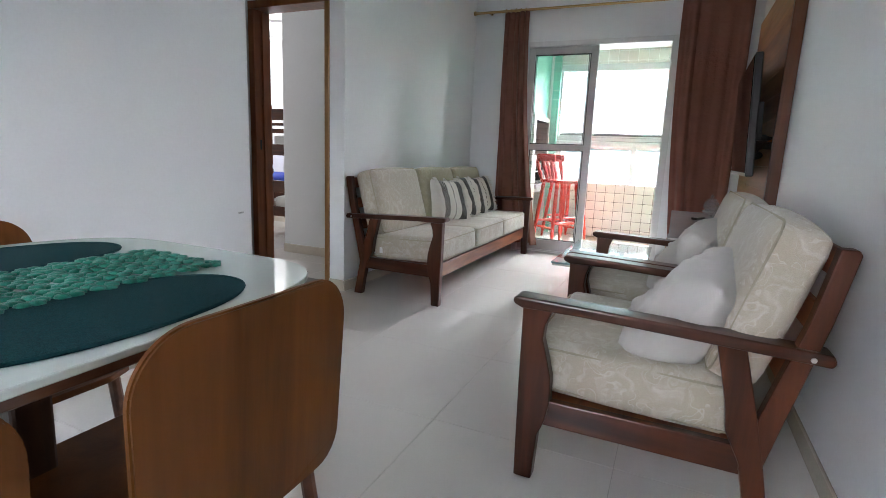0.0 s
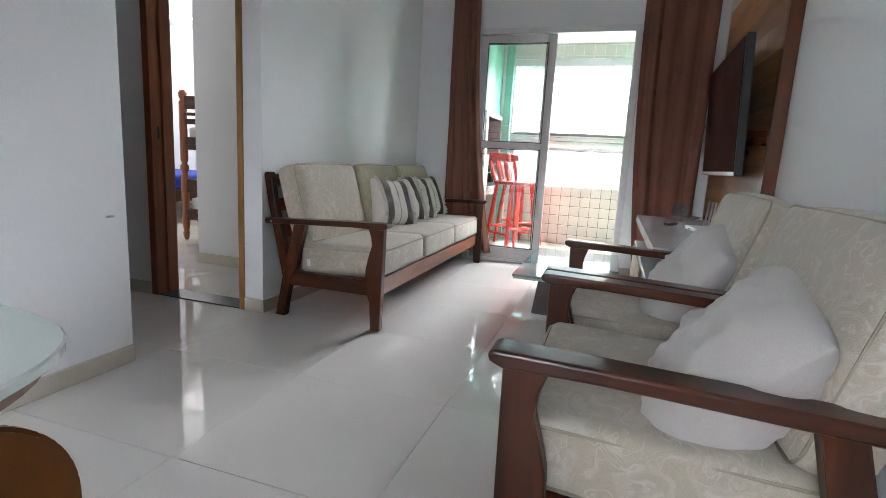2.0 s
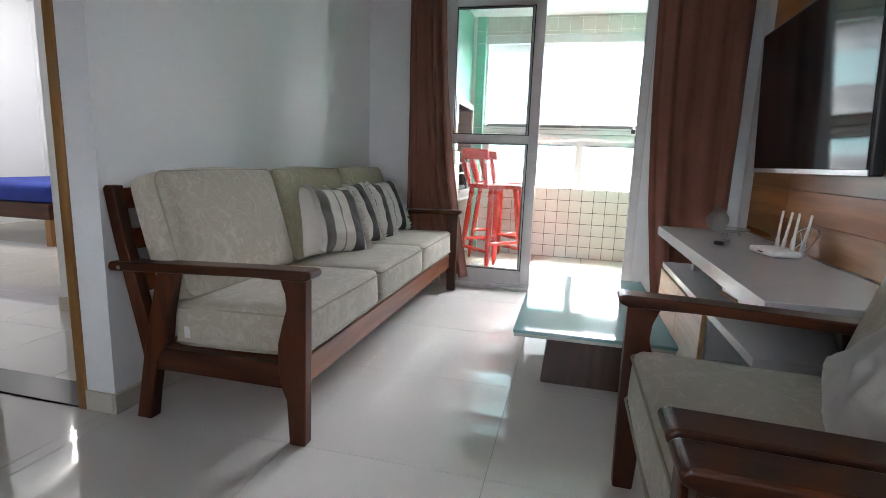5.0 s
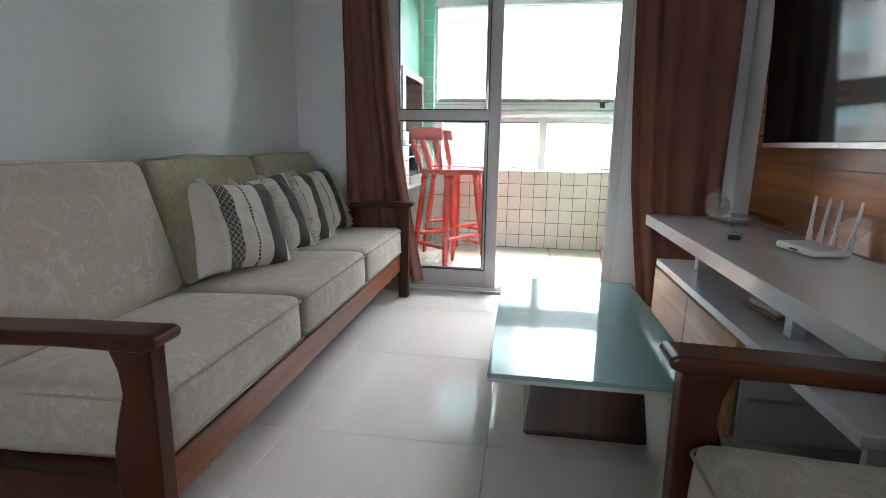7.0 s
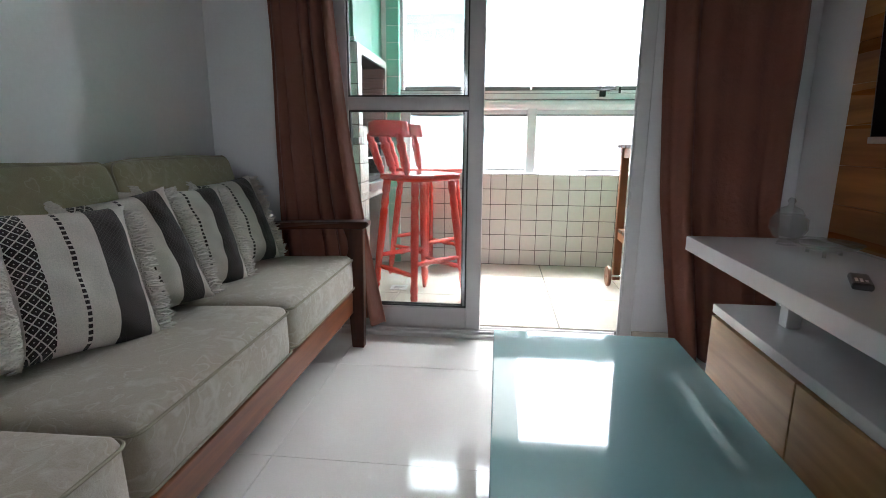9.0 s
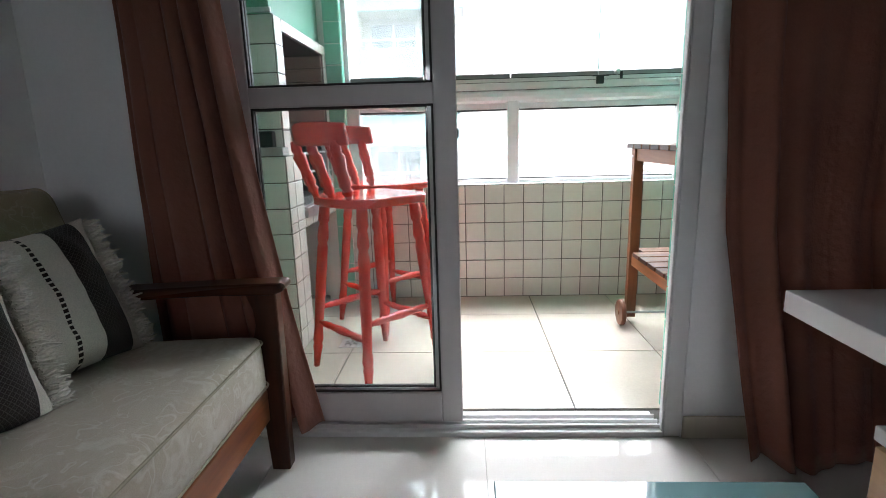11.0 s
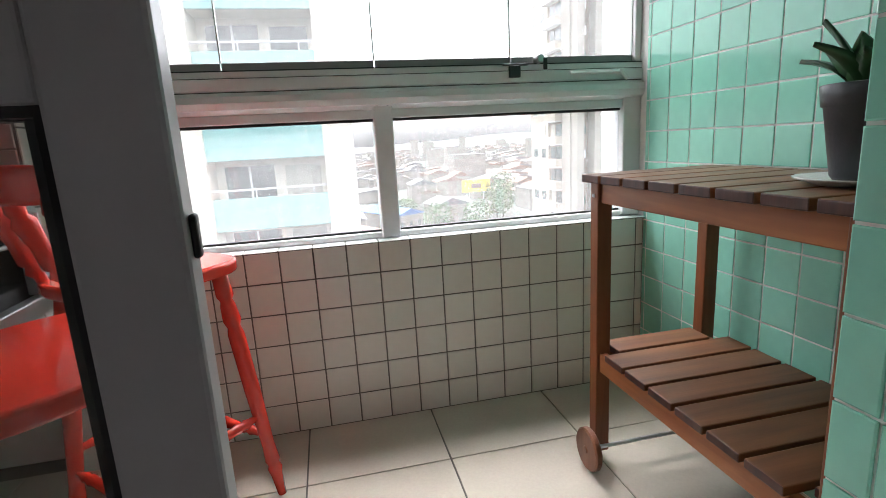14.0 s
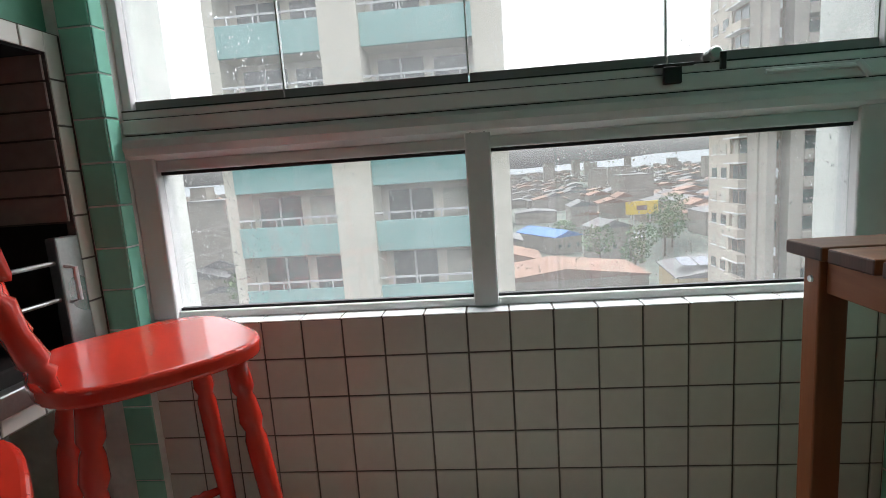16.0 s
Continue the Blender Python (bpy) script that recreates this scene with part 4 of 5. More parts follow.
# low table with a painted glass top
ct = thing("coffee_table", "low coffee table with teal painted glass top", "coffee table", pose(-0.445, 4.058, 0))
part("glass_top", box(-0.305, 0.305, -0.553, 0.553, 0.257, 0.272, 0.003), TEAL_GLASS, ct, "teal back-painted glass top")
part("edge_band", box(-0.300, 0.300, -0.548, 0.548, 0.243, 0.257, 0.002), GLASS_EDGE, ct)
bm = bmesh.new()
lo, hi = ((0.19, 0.405, 0.0), (0.165, 0.375, 0.243))
ring = [[bm.verts.new((sx * a, sy * b, z)) for sx, sy in ((-1, -1), (1, -1), (1, 1), (-1, 1))] for a, b, z in (lo, (0.19, 0.405, 0.02), hi)]
for a, b in zip(ring, ring[1:]):
    for i in range(4):
        bm.faces.new((a[i], a[(i + 1) % 4], b[(i + 1) % 4], b[i]))
bm.faces.new(ring[0])
bm.faces.new(ring[-1])
bmesh.ops.bevel(bm, geom=bm.edges[:], offset=0.004, segments=2, affect="EDGES")
part("pedestal", bm, BASE_WOOD, ct, "dark wooden pedestal, wider at the foot")

# console under the television
con = thing("tv_console", "white lacquered console with wooden cabinet doors", "tv console")
part("top", box(-0.026, 0.44, 3.10, 4.92, 0.515, 0.569, 0.003), CONSOLE, con)
part("lower_top", box(-0.035, 0.44, 3.10, 4.60, 0.372, 0.402, 0.003), CONSOLE, con)
part("bottom_board", box(-0.025, 0.44, 3.10, 4.585, 0.045, 0.07, 0.002), CONSOLE, con)
part("plinth", box(0.03, 0.42, 3.13, 4.56, 0.0, 0.045), CONSOLE, con)
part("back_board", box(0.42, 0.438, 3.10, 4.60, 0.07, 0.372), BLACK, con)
for y in (3.10, 3.62, 4.57):
    part("upright_panel", box(-0.02, 0.42, y, y + 0.016, 0.07, 0.372, 0.001), CONSOLE, con)
for y0, y1 in ((3.645, 4.100), (4.105, 4.585)):
    part("door", box(-0.041, -0.023, y0, y1, 0.06, 0.367, 0.002), DOOR_WOOD, con, "honey oak cabinet door")
part("runner", box(0.0, 0.40, 3.612, 3.62, 0.20, 0.206), STEEL, con)
for y in (3.60, 4.38):
    part("spacer", box(0.075, 0.115, y, y + 0.04, 0.402, 0.515, 0.002), CONSOLE, con)
part("spacer", box(0.36, 0.40, 3.60, 3.64, 0.402, 0.515, 0.002), CONSOLE, con)
part("spacer", box(0.36, 0.40, 4.38, 4.42, 0.402, 0.515, 0.002), CONSOLE, con)

box_item = thing("card_tray", "small brown tray lying on the console's lower board", "tray", pose(0.14, 3.84, 0.402, 0, 0, 8))
part("base", box(-0.05, 0.05, -0.09, 0.09, 0, 0.012, 0.002), DOOR_WOOD, box_item)
part("card_pack", box(-0.04, 0.04, -0.075, 0.075, 0.012, 0.028, 0.002), SAUCER, box_item)

# wooden panel and television
tvp = thing("wall_cladding", "varnished plank panel with dark trim on the wall behind the television", "wall panel")
rows = 11
for k in range(rows):
    z0 = 0.571 + k * 0.136
    cuts = [3.35, 3.35 + (0.35 + 0.13 * ((k * 5) % 7)) , 4.87] if k % 2 else [3.35, 3.35 + 0.95 + 0.06 * ((k * 3) % 5), 4.87]
    for y0, y1 in zip(cuts, cuts[1:]):
        part("plank", box(0.445, RIGHT - 0.002, y0 + 0.0006, y1 - 0.0006, z0 + 0.0006, z0 + 0.1354, 0.0012, seg=1), PANEL_WOOD, tvp)
part("trim", box(0.428, RIGHT - 0.002, 3.305, 3.349, 0.40, 2.067, 0.003), PANEL_TRIM, tvp, "dark stained edge trim")
tv = thing("television", "black flat television on the wooden panel, switched off", "television", pose(0.345, 4.04, 1.262, 0, -3.0, -1.5))
part("housing", box(-0.012, 0.030, -0.587, 0.587, -0.345, 0.345, 0.008), BLACK, tv)
part("screen", box(-0.0155, -0.012, -0.572, 0.572, -0.322, 0.332, 0.001), SCREEN, tv, "glossy black screen")
part("lower_bezel", box(-0.016, -0.012, -0.584, 0.584, -0.343, -0.324, 0.001), STEEL, tv)
part("status_light", box(-0.018, -0.016, -0.02, 0.02, -0.338, -0.331), WHITE_PLASTIC, tv)
part("wall_mount", box(0.030, 0.098, -0.12, 0.12, -0.12, 0.12, 0.004), BLACK, tv)

# on the console
TOPZ = 0.569
router = thing("router", "white router with four antennas on the console", "router", pose(0.30, 4.00, TOPZ, 0, 0, 10))
part("body", box(-0.06, 0.06, -0.095, 0.095, 0.004, 0.030, 0.009), WHITE_PLASTIC, router)
for x, y, lean in ((0.055, -0.085, 3), (0.055, -0.02, -3), (0.055, 0.045, 2), (0.055, 0.09, -6)):
    part("antenna", moved(lathe([(0, 0), (0.009, 0), (0.009, 0.05), (0.0065, 0.06), (0.005, 0.175), (0, 0.178)], 10), pose(x, y, 0.01, lean, 6)), WHITE_PLASTIC, router)
part("badge", box(-0.0605, -0.060, -0.02, 0.02, 0.012, 0.018), POT, router)
cab = thing("cable", "thin white cable looping down the wooden panel", "cable")
part("cord", tube([(0.40 + 0.03 * math.sin(k * 0.5), 4.02 - 0.09 * math.sin(k * 0.33), TOPZ + 0.004 + 0.13 * max(0, math.sin(k * 0.26))) for k in range(13)] + [(0.437, 4.10, TOPZ + 0.05), (0.442, 4.14, TOPZ + 0.09)], 0.0025, 6), WHITE_PLASTIC, cab)
rem = thing("remote_control", "black remote control lying on the console", "remote", pose(0.16, 4.25, TOPZ, 0, 0, -28))
part("case", box(-0.022, 0.022, -0.065, 0.065, 0.002, 0.020, 0.006), BLACK, rem)
for k in range(8):
    part("button", box(-0.014 + 0.010 * (k % 3), -0.008 + 0.010 * (k % 3), -0.04 + 0.013 * (k // 3), -0.033 + 0.013 * (k // 3), 0.0195, 0.0215), STEEL, rem)
bowl = thing("glass_dish", "cut glass dish on small feet", "dish", pose(0.29, 4.62, TOPZ))
part("dish", lathe([(0, 0.014), (0.05, 0.016), (0.085, 0.030), (0.10, 0.040), (0.103, 0.042), (0.10, 0.043), (0.082, 0.036), (0.05, 0.022), (0, 0.020)], 28), CRYSTAL, bowl, smooth=True)
for k in range(3):
    part("foot", moved(lathe([(0, 0), (0.006, 0), (0.005, 0.018), (0, 0.018)], 8), pose(0.05 * math.cos(k * 2.1), 0.05 * math.sin(k * 2.1), 0)), CRYSTAL, bowl)
jar = thing("glass_jar", "lidded cut glass jar on the console", "jar", pose(0.27, 4.80, TOPZ))
part("jar", lathe([(0, 0), (0.035, 0), (0.022, 0.015), (0.045, 0.03), (0.06, 0.055), (0.058, 0.09), (0.045, 0.105), (0.041, 0.103), (0.053, 0.088), (0.055, 0.056), (0.04, 0.034), (0, 0.024)], 24), CRYSTAL, jar, smooth=True)
part("lid", lathe([(0, 0.107), (0.046, 0.107), (0.035, 0.125), (0.012, 0.135), (0.008, 0.142), (0.013, 0.152), (0.008, 0.163), (0, 0.165)], 24), CRYSTAL, jar, smooth=True)


# ---- curtains ----
def curtain(name, label, y, top, foot, z_top, z_foot, folds, deep, bulge, seed):
    """A hanging cloth: its edges run from the two top places to the two foot places, in soft folds."""
    c = thing(name, label, "curtain")
    bm = bmesh.new()
    nu, nv = folds * 12, 40
    rnd = random.Random(seed)
    ph = [rnd.uniform(-0.8, 0.8) for _ in range(folds + 2)]
    layers = []
    for s in (0, 1):
        grid = []
        for j in range(nv + 1):
            v = j / nv
            ease = v ** 2.0
            x0, x1 = top[0] + (foot[0] - top[0]) * ease, top[1] + (foot[1] - top[1]) * ease
            row = []
            for i in range(nu + 1):
                u = i / nu
                w = u + 0.018 * math.sin(u * 17 + seed) + 0.03 * v * math.sin(u * 9 + seed * 2)
                a = w * folds * math.tau + ph[int(u * folds)] * 0.3
                amp = deep * (0.55 + 0.45 * math.sin(u * 5 + seed)) * (0.55 + 0.6 * v)
                yy = y + amp * math.sin(a) + 0.35 * amp * math.sin(2 * a + 1.3 + v) - bulge(v) + 0.006 * noise.noise(Vector((u * 7, v * 9, seed))) + 0.010 * noise.noise(Vector((u * 5 + v * 3, v * 5, seed + 4)))
                zz = z_top + (z_foot + 0.012 * math.sin(u * 11) - z_top) * v
                row.append(bm.verts.new((x0 + (x1 - x0) * u + 0.01 * math.cos(a), yy + 0.003 * s, zz)))
            grid.append(row)
        layers.append(grid)
        for j in range(nv):
            for i in range(nu):
                bm.faces.new((grid[j][i], grid[j][i + 1], grid[j + 1][i + 1], grid[j + 1][i]))
    a, b = layers
    for j in range(nv):
        for i in (0, nu):
            bm.faces.new((a[j][i], a[j + 1][i], b[j + 1][i], b[j][i]))
    for i in range(nu):
        for j in (0, nv):
            bm.faces.new((a[j][i], a[j][i + 1], b[j][i + 1], b[j][i]))
    part("cloth", bm, CURTAIN, c, smooth=True)
    for k in range(folds):
        x = top[0] + (top[1] - top[0]) * (k + 0.5) / folds
        part("ring", moved(tube([(0.018 * math.cos(t * 0.524), 0, 0.018 * math.sin(t * 0.524)) for t in range(12)], 0.003, 6, True), pose(x, 5.12, 2.372, 0, 0, 80)), BRASS, c)
    return c


curtain("curtain", "brown curtain gathered beside the sofa, reaching nearly to the floor", 5.125, (-1.745, -1.50), (-1.735, -1.262), 2.36, 0.095, 5, 0.040, lambda v: 0.0, 3)
curtain("curtain", "brown curtain hanging behind the console's end", 5.115, (-0.145, 0.40), (-0.02, 0.38), 2.36, 0.04, 4, 0.050, lambda v: 0.13 * max(0, v - 0.72) / 0.28 - 0.0, 8)
rod = thing("curtain_rod", "brass-coloured curtain rod with ball ends", "curtain rod")
part("pole", tube([(-2.02, 5.12, 2.372), (0.47, 5.12, 2.372)], 0.012, 12), BRASS, rod)
part("finial", moved(lathe([(0, 0), (0.014, 0), (0.012, 0.01), (0.022, 0.025), (0.018, 0.045), (0, 0.05)], 14), pose(-2.02, 5.12, 2.372, 0, -90)), BRASS, rod)
for x in (-1.9, 0.44):
    part("bracket", box(x, x + 0.02, 5.125, END_IN, 2.36, 2.384, 0.003), BRASS, rod)

hook = thing("wall_hook", "small grey metal hook fixed to the white wall", "hook")
part("plate", box(LEFT, LEFT + 0.004, 2.010, 2.044, 0.622, 0.631, 0.001), STEEL, hook)
part("pin", tube([(LEFT + 0.004, 2.02, 0.628), (LEFT + 0.014, 2.02, 0.628)], 0.003, 6), STEEL, hook)

# ---- dining end ----
table = thing("dining_table", "dining table with white glass top and rounded ends", "dining table", pose(-1.065, 0.02, 0))


def oval(a, b, p, n=72):
    return [(a * math.copysign(abs(math.cos(math.tau * k / n)) ** (2 / p), math.cos(math.tau * k / n)), b * math.copysign(abs(math.sin(math.tau * k / n)) ** (2 / p), math.sin(math.tau * k / n))) for k in range(n)]


part("glass_top", prism(oval(0.43, 0.92, 5.2), "xy", 0.708, 0.720, 0.002, seg=1), WHITE_GLASS, table, "white back-painted glass top")
part("board", prism(oval(0.415, 0.905, 5.2), "xy", 0.688, 0.708, 0.002, seg=1), CHAIR_EDGE, table)
for s in (-1, 1):
    part("pedestal", prism([(-0.20 + 0.1 * math.cos(a), 0) for a in (0,)] + [(-0.26, 0.0), (-0.22, 0.05), (-0.15, 0.30), (-0.16, 0.688), (0.16, 0.688), (0.15, 0.30), (0.22, 0.05), (0.26, 0.0)][1:], "xz", s * 0.42 - 0.03, s * 0.42 + 0.03, 0.006), BASE_WOOD, table)
part("stretcher", box(-0.03, 0.03, -0.39, 0.39, 0.25, 0.37, 0.005), BASE_WOOD, table)
for x, y, a in ((-0.795, 0.495, 2), (-1.290, 0.58, -3), (-0.795, -0.15, 3), (-1.285, -0.12, -3)):
    pm = thing("placemat", "dark teal woven oval placemat on the dining table", "placemat", pose(x, y, 0.720, 0, 0, a), "oval placemats")
    part("mat", prism(oval(0.126, 0.243, 2.2), "xy", 0.0, 0.005, 0.0015, seg=1), MAT_TEAL, pm)
    part("border", tube([(p, q, 0.0035) for p, q in oval(0.126, 0.243, 2.2)], 0.0034, 6, True), MAT_TEAL, pm)
runner = thing("table_runner", "emerald green crochet runner along the dining table", "table runner", pose(-1.025, 0.23, 0.7205))
bm = bmesh.new()
rnd = random.Random(4)
for i in range(5):
    for j in range(22):
        cx, cy = (i - 2) * 0.052, (j - 11) * 0.056
        for k in range(6):
            a = math.tau * k / 6 + 0.3
            px, py = cx + 0.018 * math.cos(a), cy + 0.018 * math.sin(a)
            own = bmesh.new()
            bmesh.ops.create_icosphere(own, subdivisions=1, radius=0.0125)
            moved(own, Matrix.Translation((px, py, 0.005 + rnd.uniform(0, 0.003))) @ Matrix.Diagonal((1.15, 1.15, 0.42, 1)))
            me_t = bpy.data.meshes.new("t")
            own.to_mesh(me_t)
            own.free()
            bm.from_mesh(me_t)
            bpy.data.meshes.remove(me_t)
part("crochet", bm, CROCHET, runner, smooth=True)


def dining_chair(at):
    """A bent plywood shell on metal legs; the sitter looks along -x, the back stands at x = 0."""
    c = thing("dining_chair", "bent cherry plywood dining chair with rounded back", "chair", at, "dining chairs")
    def panel(w_bot, w_top, h, r):
        pts = []
        for k in range(9):
            a = radians(90 * k / 8)
            pts.append((w_top / 2 - r + r * math.sin(a), h - r + r * math.cos(a)))
        for k in range(7):
            a = radians(90 * k / 6)
            pts.append((w_bot / 2 - 0.06 + 0.06 * math.cos(a), 0.06 - 0.06 * math.sin(a)))
        return pts + [(-x, z) for x, z in reversed(pts)]
    bm = prism(panel(0.40, 0.41, 0.36, 0.085), "yz", -0.006, 0.006)
    bmesh.ops.bevel(bm, geom=bm.edges[:], offset=0.003, segments=2, affect="EDGES")
    bmesh.ops.subdivide_edges(bm, edges=[e for e in bm.edges if e.calc_length() > 0.1], cuts=6)
    for v in bm.verts:
        v.co.x += 0.05 * (v.co.z - 0.02) + 0.12 * v.co.y ** 2 * -1.0
        v.co.z += 0.405
    part("backrest", bm, CHAIR_WOOD, c)
    seat = [(-0.02, -0.195), (-0.02, 0.195), (-0.34, 0.20), (-0.395, 0.18), (-0.42, 0.12), (-0.42, -0.12), (-0.395, -0.18), (-0.34, -0.20)]
    part("seat", prism(seat, "xy", 0.425, 0.440, 0.004), CHAIR_WOOD, c)
    for sx in (-0.36, -0.05):
        for sy in (-0.16, 0.16):
            part("leg", tube([(sx, sy, 0.425), (sx + (0.05 if sx > -0.2 else -0.03), sy * 1.15, 0.0)], 0.014, 10), CHAIR_EDGE, c)
    return c


first = dining_chair(pose(-0.565, 0.565, 0))
copy_thing(first, pose(-0.565, 0.06, 0))
copy_thing(first, pose(-1.585, 0.60, 0, 0, 0, 180))
copy_thing(first, pose(-1.565, -0.05, 0, 0, 0, 180))

# ---- bedroom, seen through the doorway ----
bunk = thing("bunk_bed", "dark turned wooden bunk bed with white mattresses", "bunk bed", pose(-4.2, 4.5, 0))
for x, y in ((0, 0), (0.86, 0), (0, 1.9), (0.86, 1.9)):
    prof = [(0.0, 0.018), (0.02, 0.028), (0.05, 0.034), (0.06, 0.025), (0.10, 0.036), (0.44, 0.036), (0.455, 0.024), (0.475, 0.040), (0.50, 0.040), (0.52, 0.024), (0.545, 0.036), (0.92, 0.036), (0.935, 0.022), (0.95, 0.034), (0.975, 0.040), (0.995, 0.022)]
    part("post", turned((x, y, 0), (x, y, 1.44), prof), JAMB_DARK, bunk, smooth=True)
for z0, z1 in ((0.20, 0.31), (0.47, 0.60), (0.88, 1.0), (1.12, 1.17), (1.20, 1.23), (1.26, 1.38)):
    for y in (0, 1.9):
        part("end_rail", box(0.03, 0.83, y - 0.012, y + 0.012, z0, z1, 0.004), SOFA_WOOD_X, bunk)
for z in (0.20, 0.88):
    for x in (0, 0.86):
        part("side_rail", box(x - 0.012, x + 0.012, 0.03, 1.87, z, z + 0.11, 0.004), SOFA_WOOD_LIT_Y, bunk)
    part("mattress", moved(cushion(0.80, 1.84, 0.14, 0.03), pose(0.43, 0.95, z + 0.15)), SHEET, bunk, smooth=True)
part("pillow", moved(pillow(0.5, 0.36, 0.14), pose(0.42, 0.22, z + 0.27)), PRINT, bunk, smooth=True)
bed = thing("bed", "low wooden bed with a deep blue bedspread", "bed", pose(-6.5, 5.15, 0))
part("base", box(0, 1.35, 0, 1.4, 0.25, 0.40, 0.008), SOFA_WOOD_X, bed)
part("bedspread", moved(cushion(1.38, 1.42, 0.17, 0.05), pose(0.675, 0.7, 0.485)), BLUE_CLOTH, bed, smooth=True)
for x in (0.06, 1.29):
    for y in (0.06, 1.34):
        part("leg", box(x - 0.035, x + 0.035, y - 0.035, y + 0.035, 0, 0.25, 0.004), JAMB_PALE, bed)
fan = thing("ceiling_fan", "white ceiling fan with a lit round lamp", "ceiling fan", pose(-5.42, 5.45, HIGH))
part("rod", tube([(0, 0, 0), (0, 0, -0.18)], 0.012), WHITE_PLASTIC, fan)
part("motor", lathe([(0, -0.17), (0.09, -0.17), (0.10, -0.21), (0.08, -0.25), (0, -0.25)], 20), WHITE_PLASTIC, fan, smooth=True)
part("lamp_globe", lathe([(0, -0.25), (0.045, -0.25), (0.065, -0.28), (0.062, -0.315), (0.03, -0.335), (0, -0.34)], 20), glow("lit_globe", (1.0, 0.96, 0.88), 1.2), fan, "lit white glass globe", smooth=True)
for k in range(3):
    part("blade", moved(box(0.10, 0.50, -0.06, 0.06, -0.215, -0.207, 0.002), pose(0, 0, 0, 0, 0, 120 * k + 20)), WHITE_PLASTIC, fan)
lamp = new("bedroom_lamp", bpy.data.lights.new("bedroom_lamp", "POINT"))
lamp.data.energy, lamp.data.color, lamp.data.shadow_soft_size = 1.0, (1.0, 0.95, 0.87), 0.055
lamp.location = (-5.42, 5.45, HIGH - 0.52)


# ---- things: balcony ----
def bar_stool(at):
    s = thing("bar_stool", "glossy red turned wooden bar stool with low back", "bar stool", at, "red bar stools")
    leg = [(0, 0.012), (0.10, 0.017), (0.13, 0.021), (0.15, 0.016), (0.17, 0.022), (0.24, 0.018), (0.50, 0.022), (0.74, 0.022), (0.77, 0.017), (0.80, 0.024), (0.86, 0.020), (0.88, 0.016), (0.90, 0.023), (1, 0.020)]
    foot, top, H = 0.185, 0.125, 0.695
    at_z = lambda sx, sy, z: Vector((sx * (foot + (top - foot) * z / H), sy * (foot + (top - foot) * z / H), z))
    for sx in (-1, 1):
        for sy in (-1, 1):
            part("leg", turned(at_z(sx, sy, 0), at_z(sx, sy, H), leg), RED, s, smooth=True)
    rung = [(0, 0.009), (0.12, 0.011), (0.16, 0.015), (0.20, 0.011), (0.24, 0.016), (0.28, 0.012), (0.5, 0.018), (0.72, 0.012), (0.76, 0.016), (0.80, 0.011), (0.84, 0.015), (0.88, 0.011), (1, 0.009)]
    for z, pairs in ((0.20, (((-1, 1), (1, 1)), ((-1, -1), (1, -1)))), (0.26, (((-1, -1), (-1, 1)), ((1, -1), (1, 1))))):
        for a, b in pairs:
            part("rung", turned(at_z(*a, z), at_z(*b, z), rung), RED, s, smooth=True)
    pts = []
    for k in range(48):
        a = math.tau * k / 48
        c, n = math.cos(a), math.sin(a)
        w = 0.195 + 0.012 * n
        pts.append((w * math.copysign(abs(c) ** 0.62, c), 0.195 * math.copysign(abs(n) ** 0.62, n)))
    part("seat", prism(pts, "xy", 0.692, 0.726, 0.009, seg=3), RED, s)
    slat = [(0, 0.012), (0.10, 0.014), (0.16, 0.023), (0.22, 0.015), (0.27, 0.024), (0.5, 0.019), (0.74, 0.026), (0.80, 0.016), (0.86, 0.021), (1, 0.012)]
    for x in (-0.125, 0, 0.125):
        curve = 0.02 * (1 - (x / 0.16) ** 2)
        part("back_spindle", turned((x * 0.9, -0.165, 0.72), (x * 1.08, -0.225 - curve, 0.935), slat, 10), RED, s, smooth=True)
    bm = bmesh.new()
    grid = []
    for j, (z, th) in enumerate(((0.918, 0.012), (0.928, 0.016), (0.982, 0.016), (0.992, 0.010))):
        f, b = [], []
        for i in range(17):
            x = -0.17 + 0.34 * i / 16
            y = -0.200 - 0.045 * (1 - (x / 0.17) ** 2) - 0.18 * (z - 0.92)
            cap = -0.006 if i in (0, 16) else 0
            zz = z + 0.008 * (1 - (x / 0.17) ** 2) * (1 if j > 1 else 0)
            f.append(bm.verts.new((x, y + th + cap, zz)))
            b.append(bm.verts.new((x, y - th - cap, zz)))
        grid.append((f, b))
    for (f0, b0), (f1, b1) in zip(grid, grid[1:]):
        for i in range(16):
            bm.faces.new((f0[i], f0[i + 1], f1[i + 1], f1[i]))
            bm.faces.new((b0[i], b1[i], b1[i + 1], b0[i + 1]))
        bm.faces.new((f0[0], f1[0], b1[0], b0[0]))
        bm.faces.new((f0[16], b0[16], b1[16], f1[16]))
    for f, b in (grid[0], grid[-1]):
        for i in range(16):
            bm.faces.new((f[i], b[i], b[i + 1], f[i + 1]))
    part("back_rail", bm, RED, s, smooth=True)
    return s


stool = bar_stool(pose(-1.18, 5.70, B_Z, 0, 0, -43))
copy_thing(stool, pose(-1.21, 6.28, B_Z, 0, 0, -41))

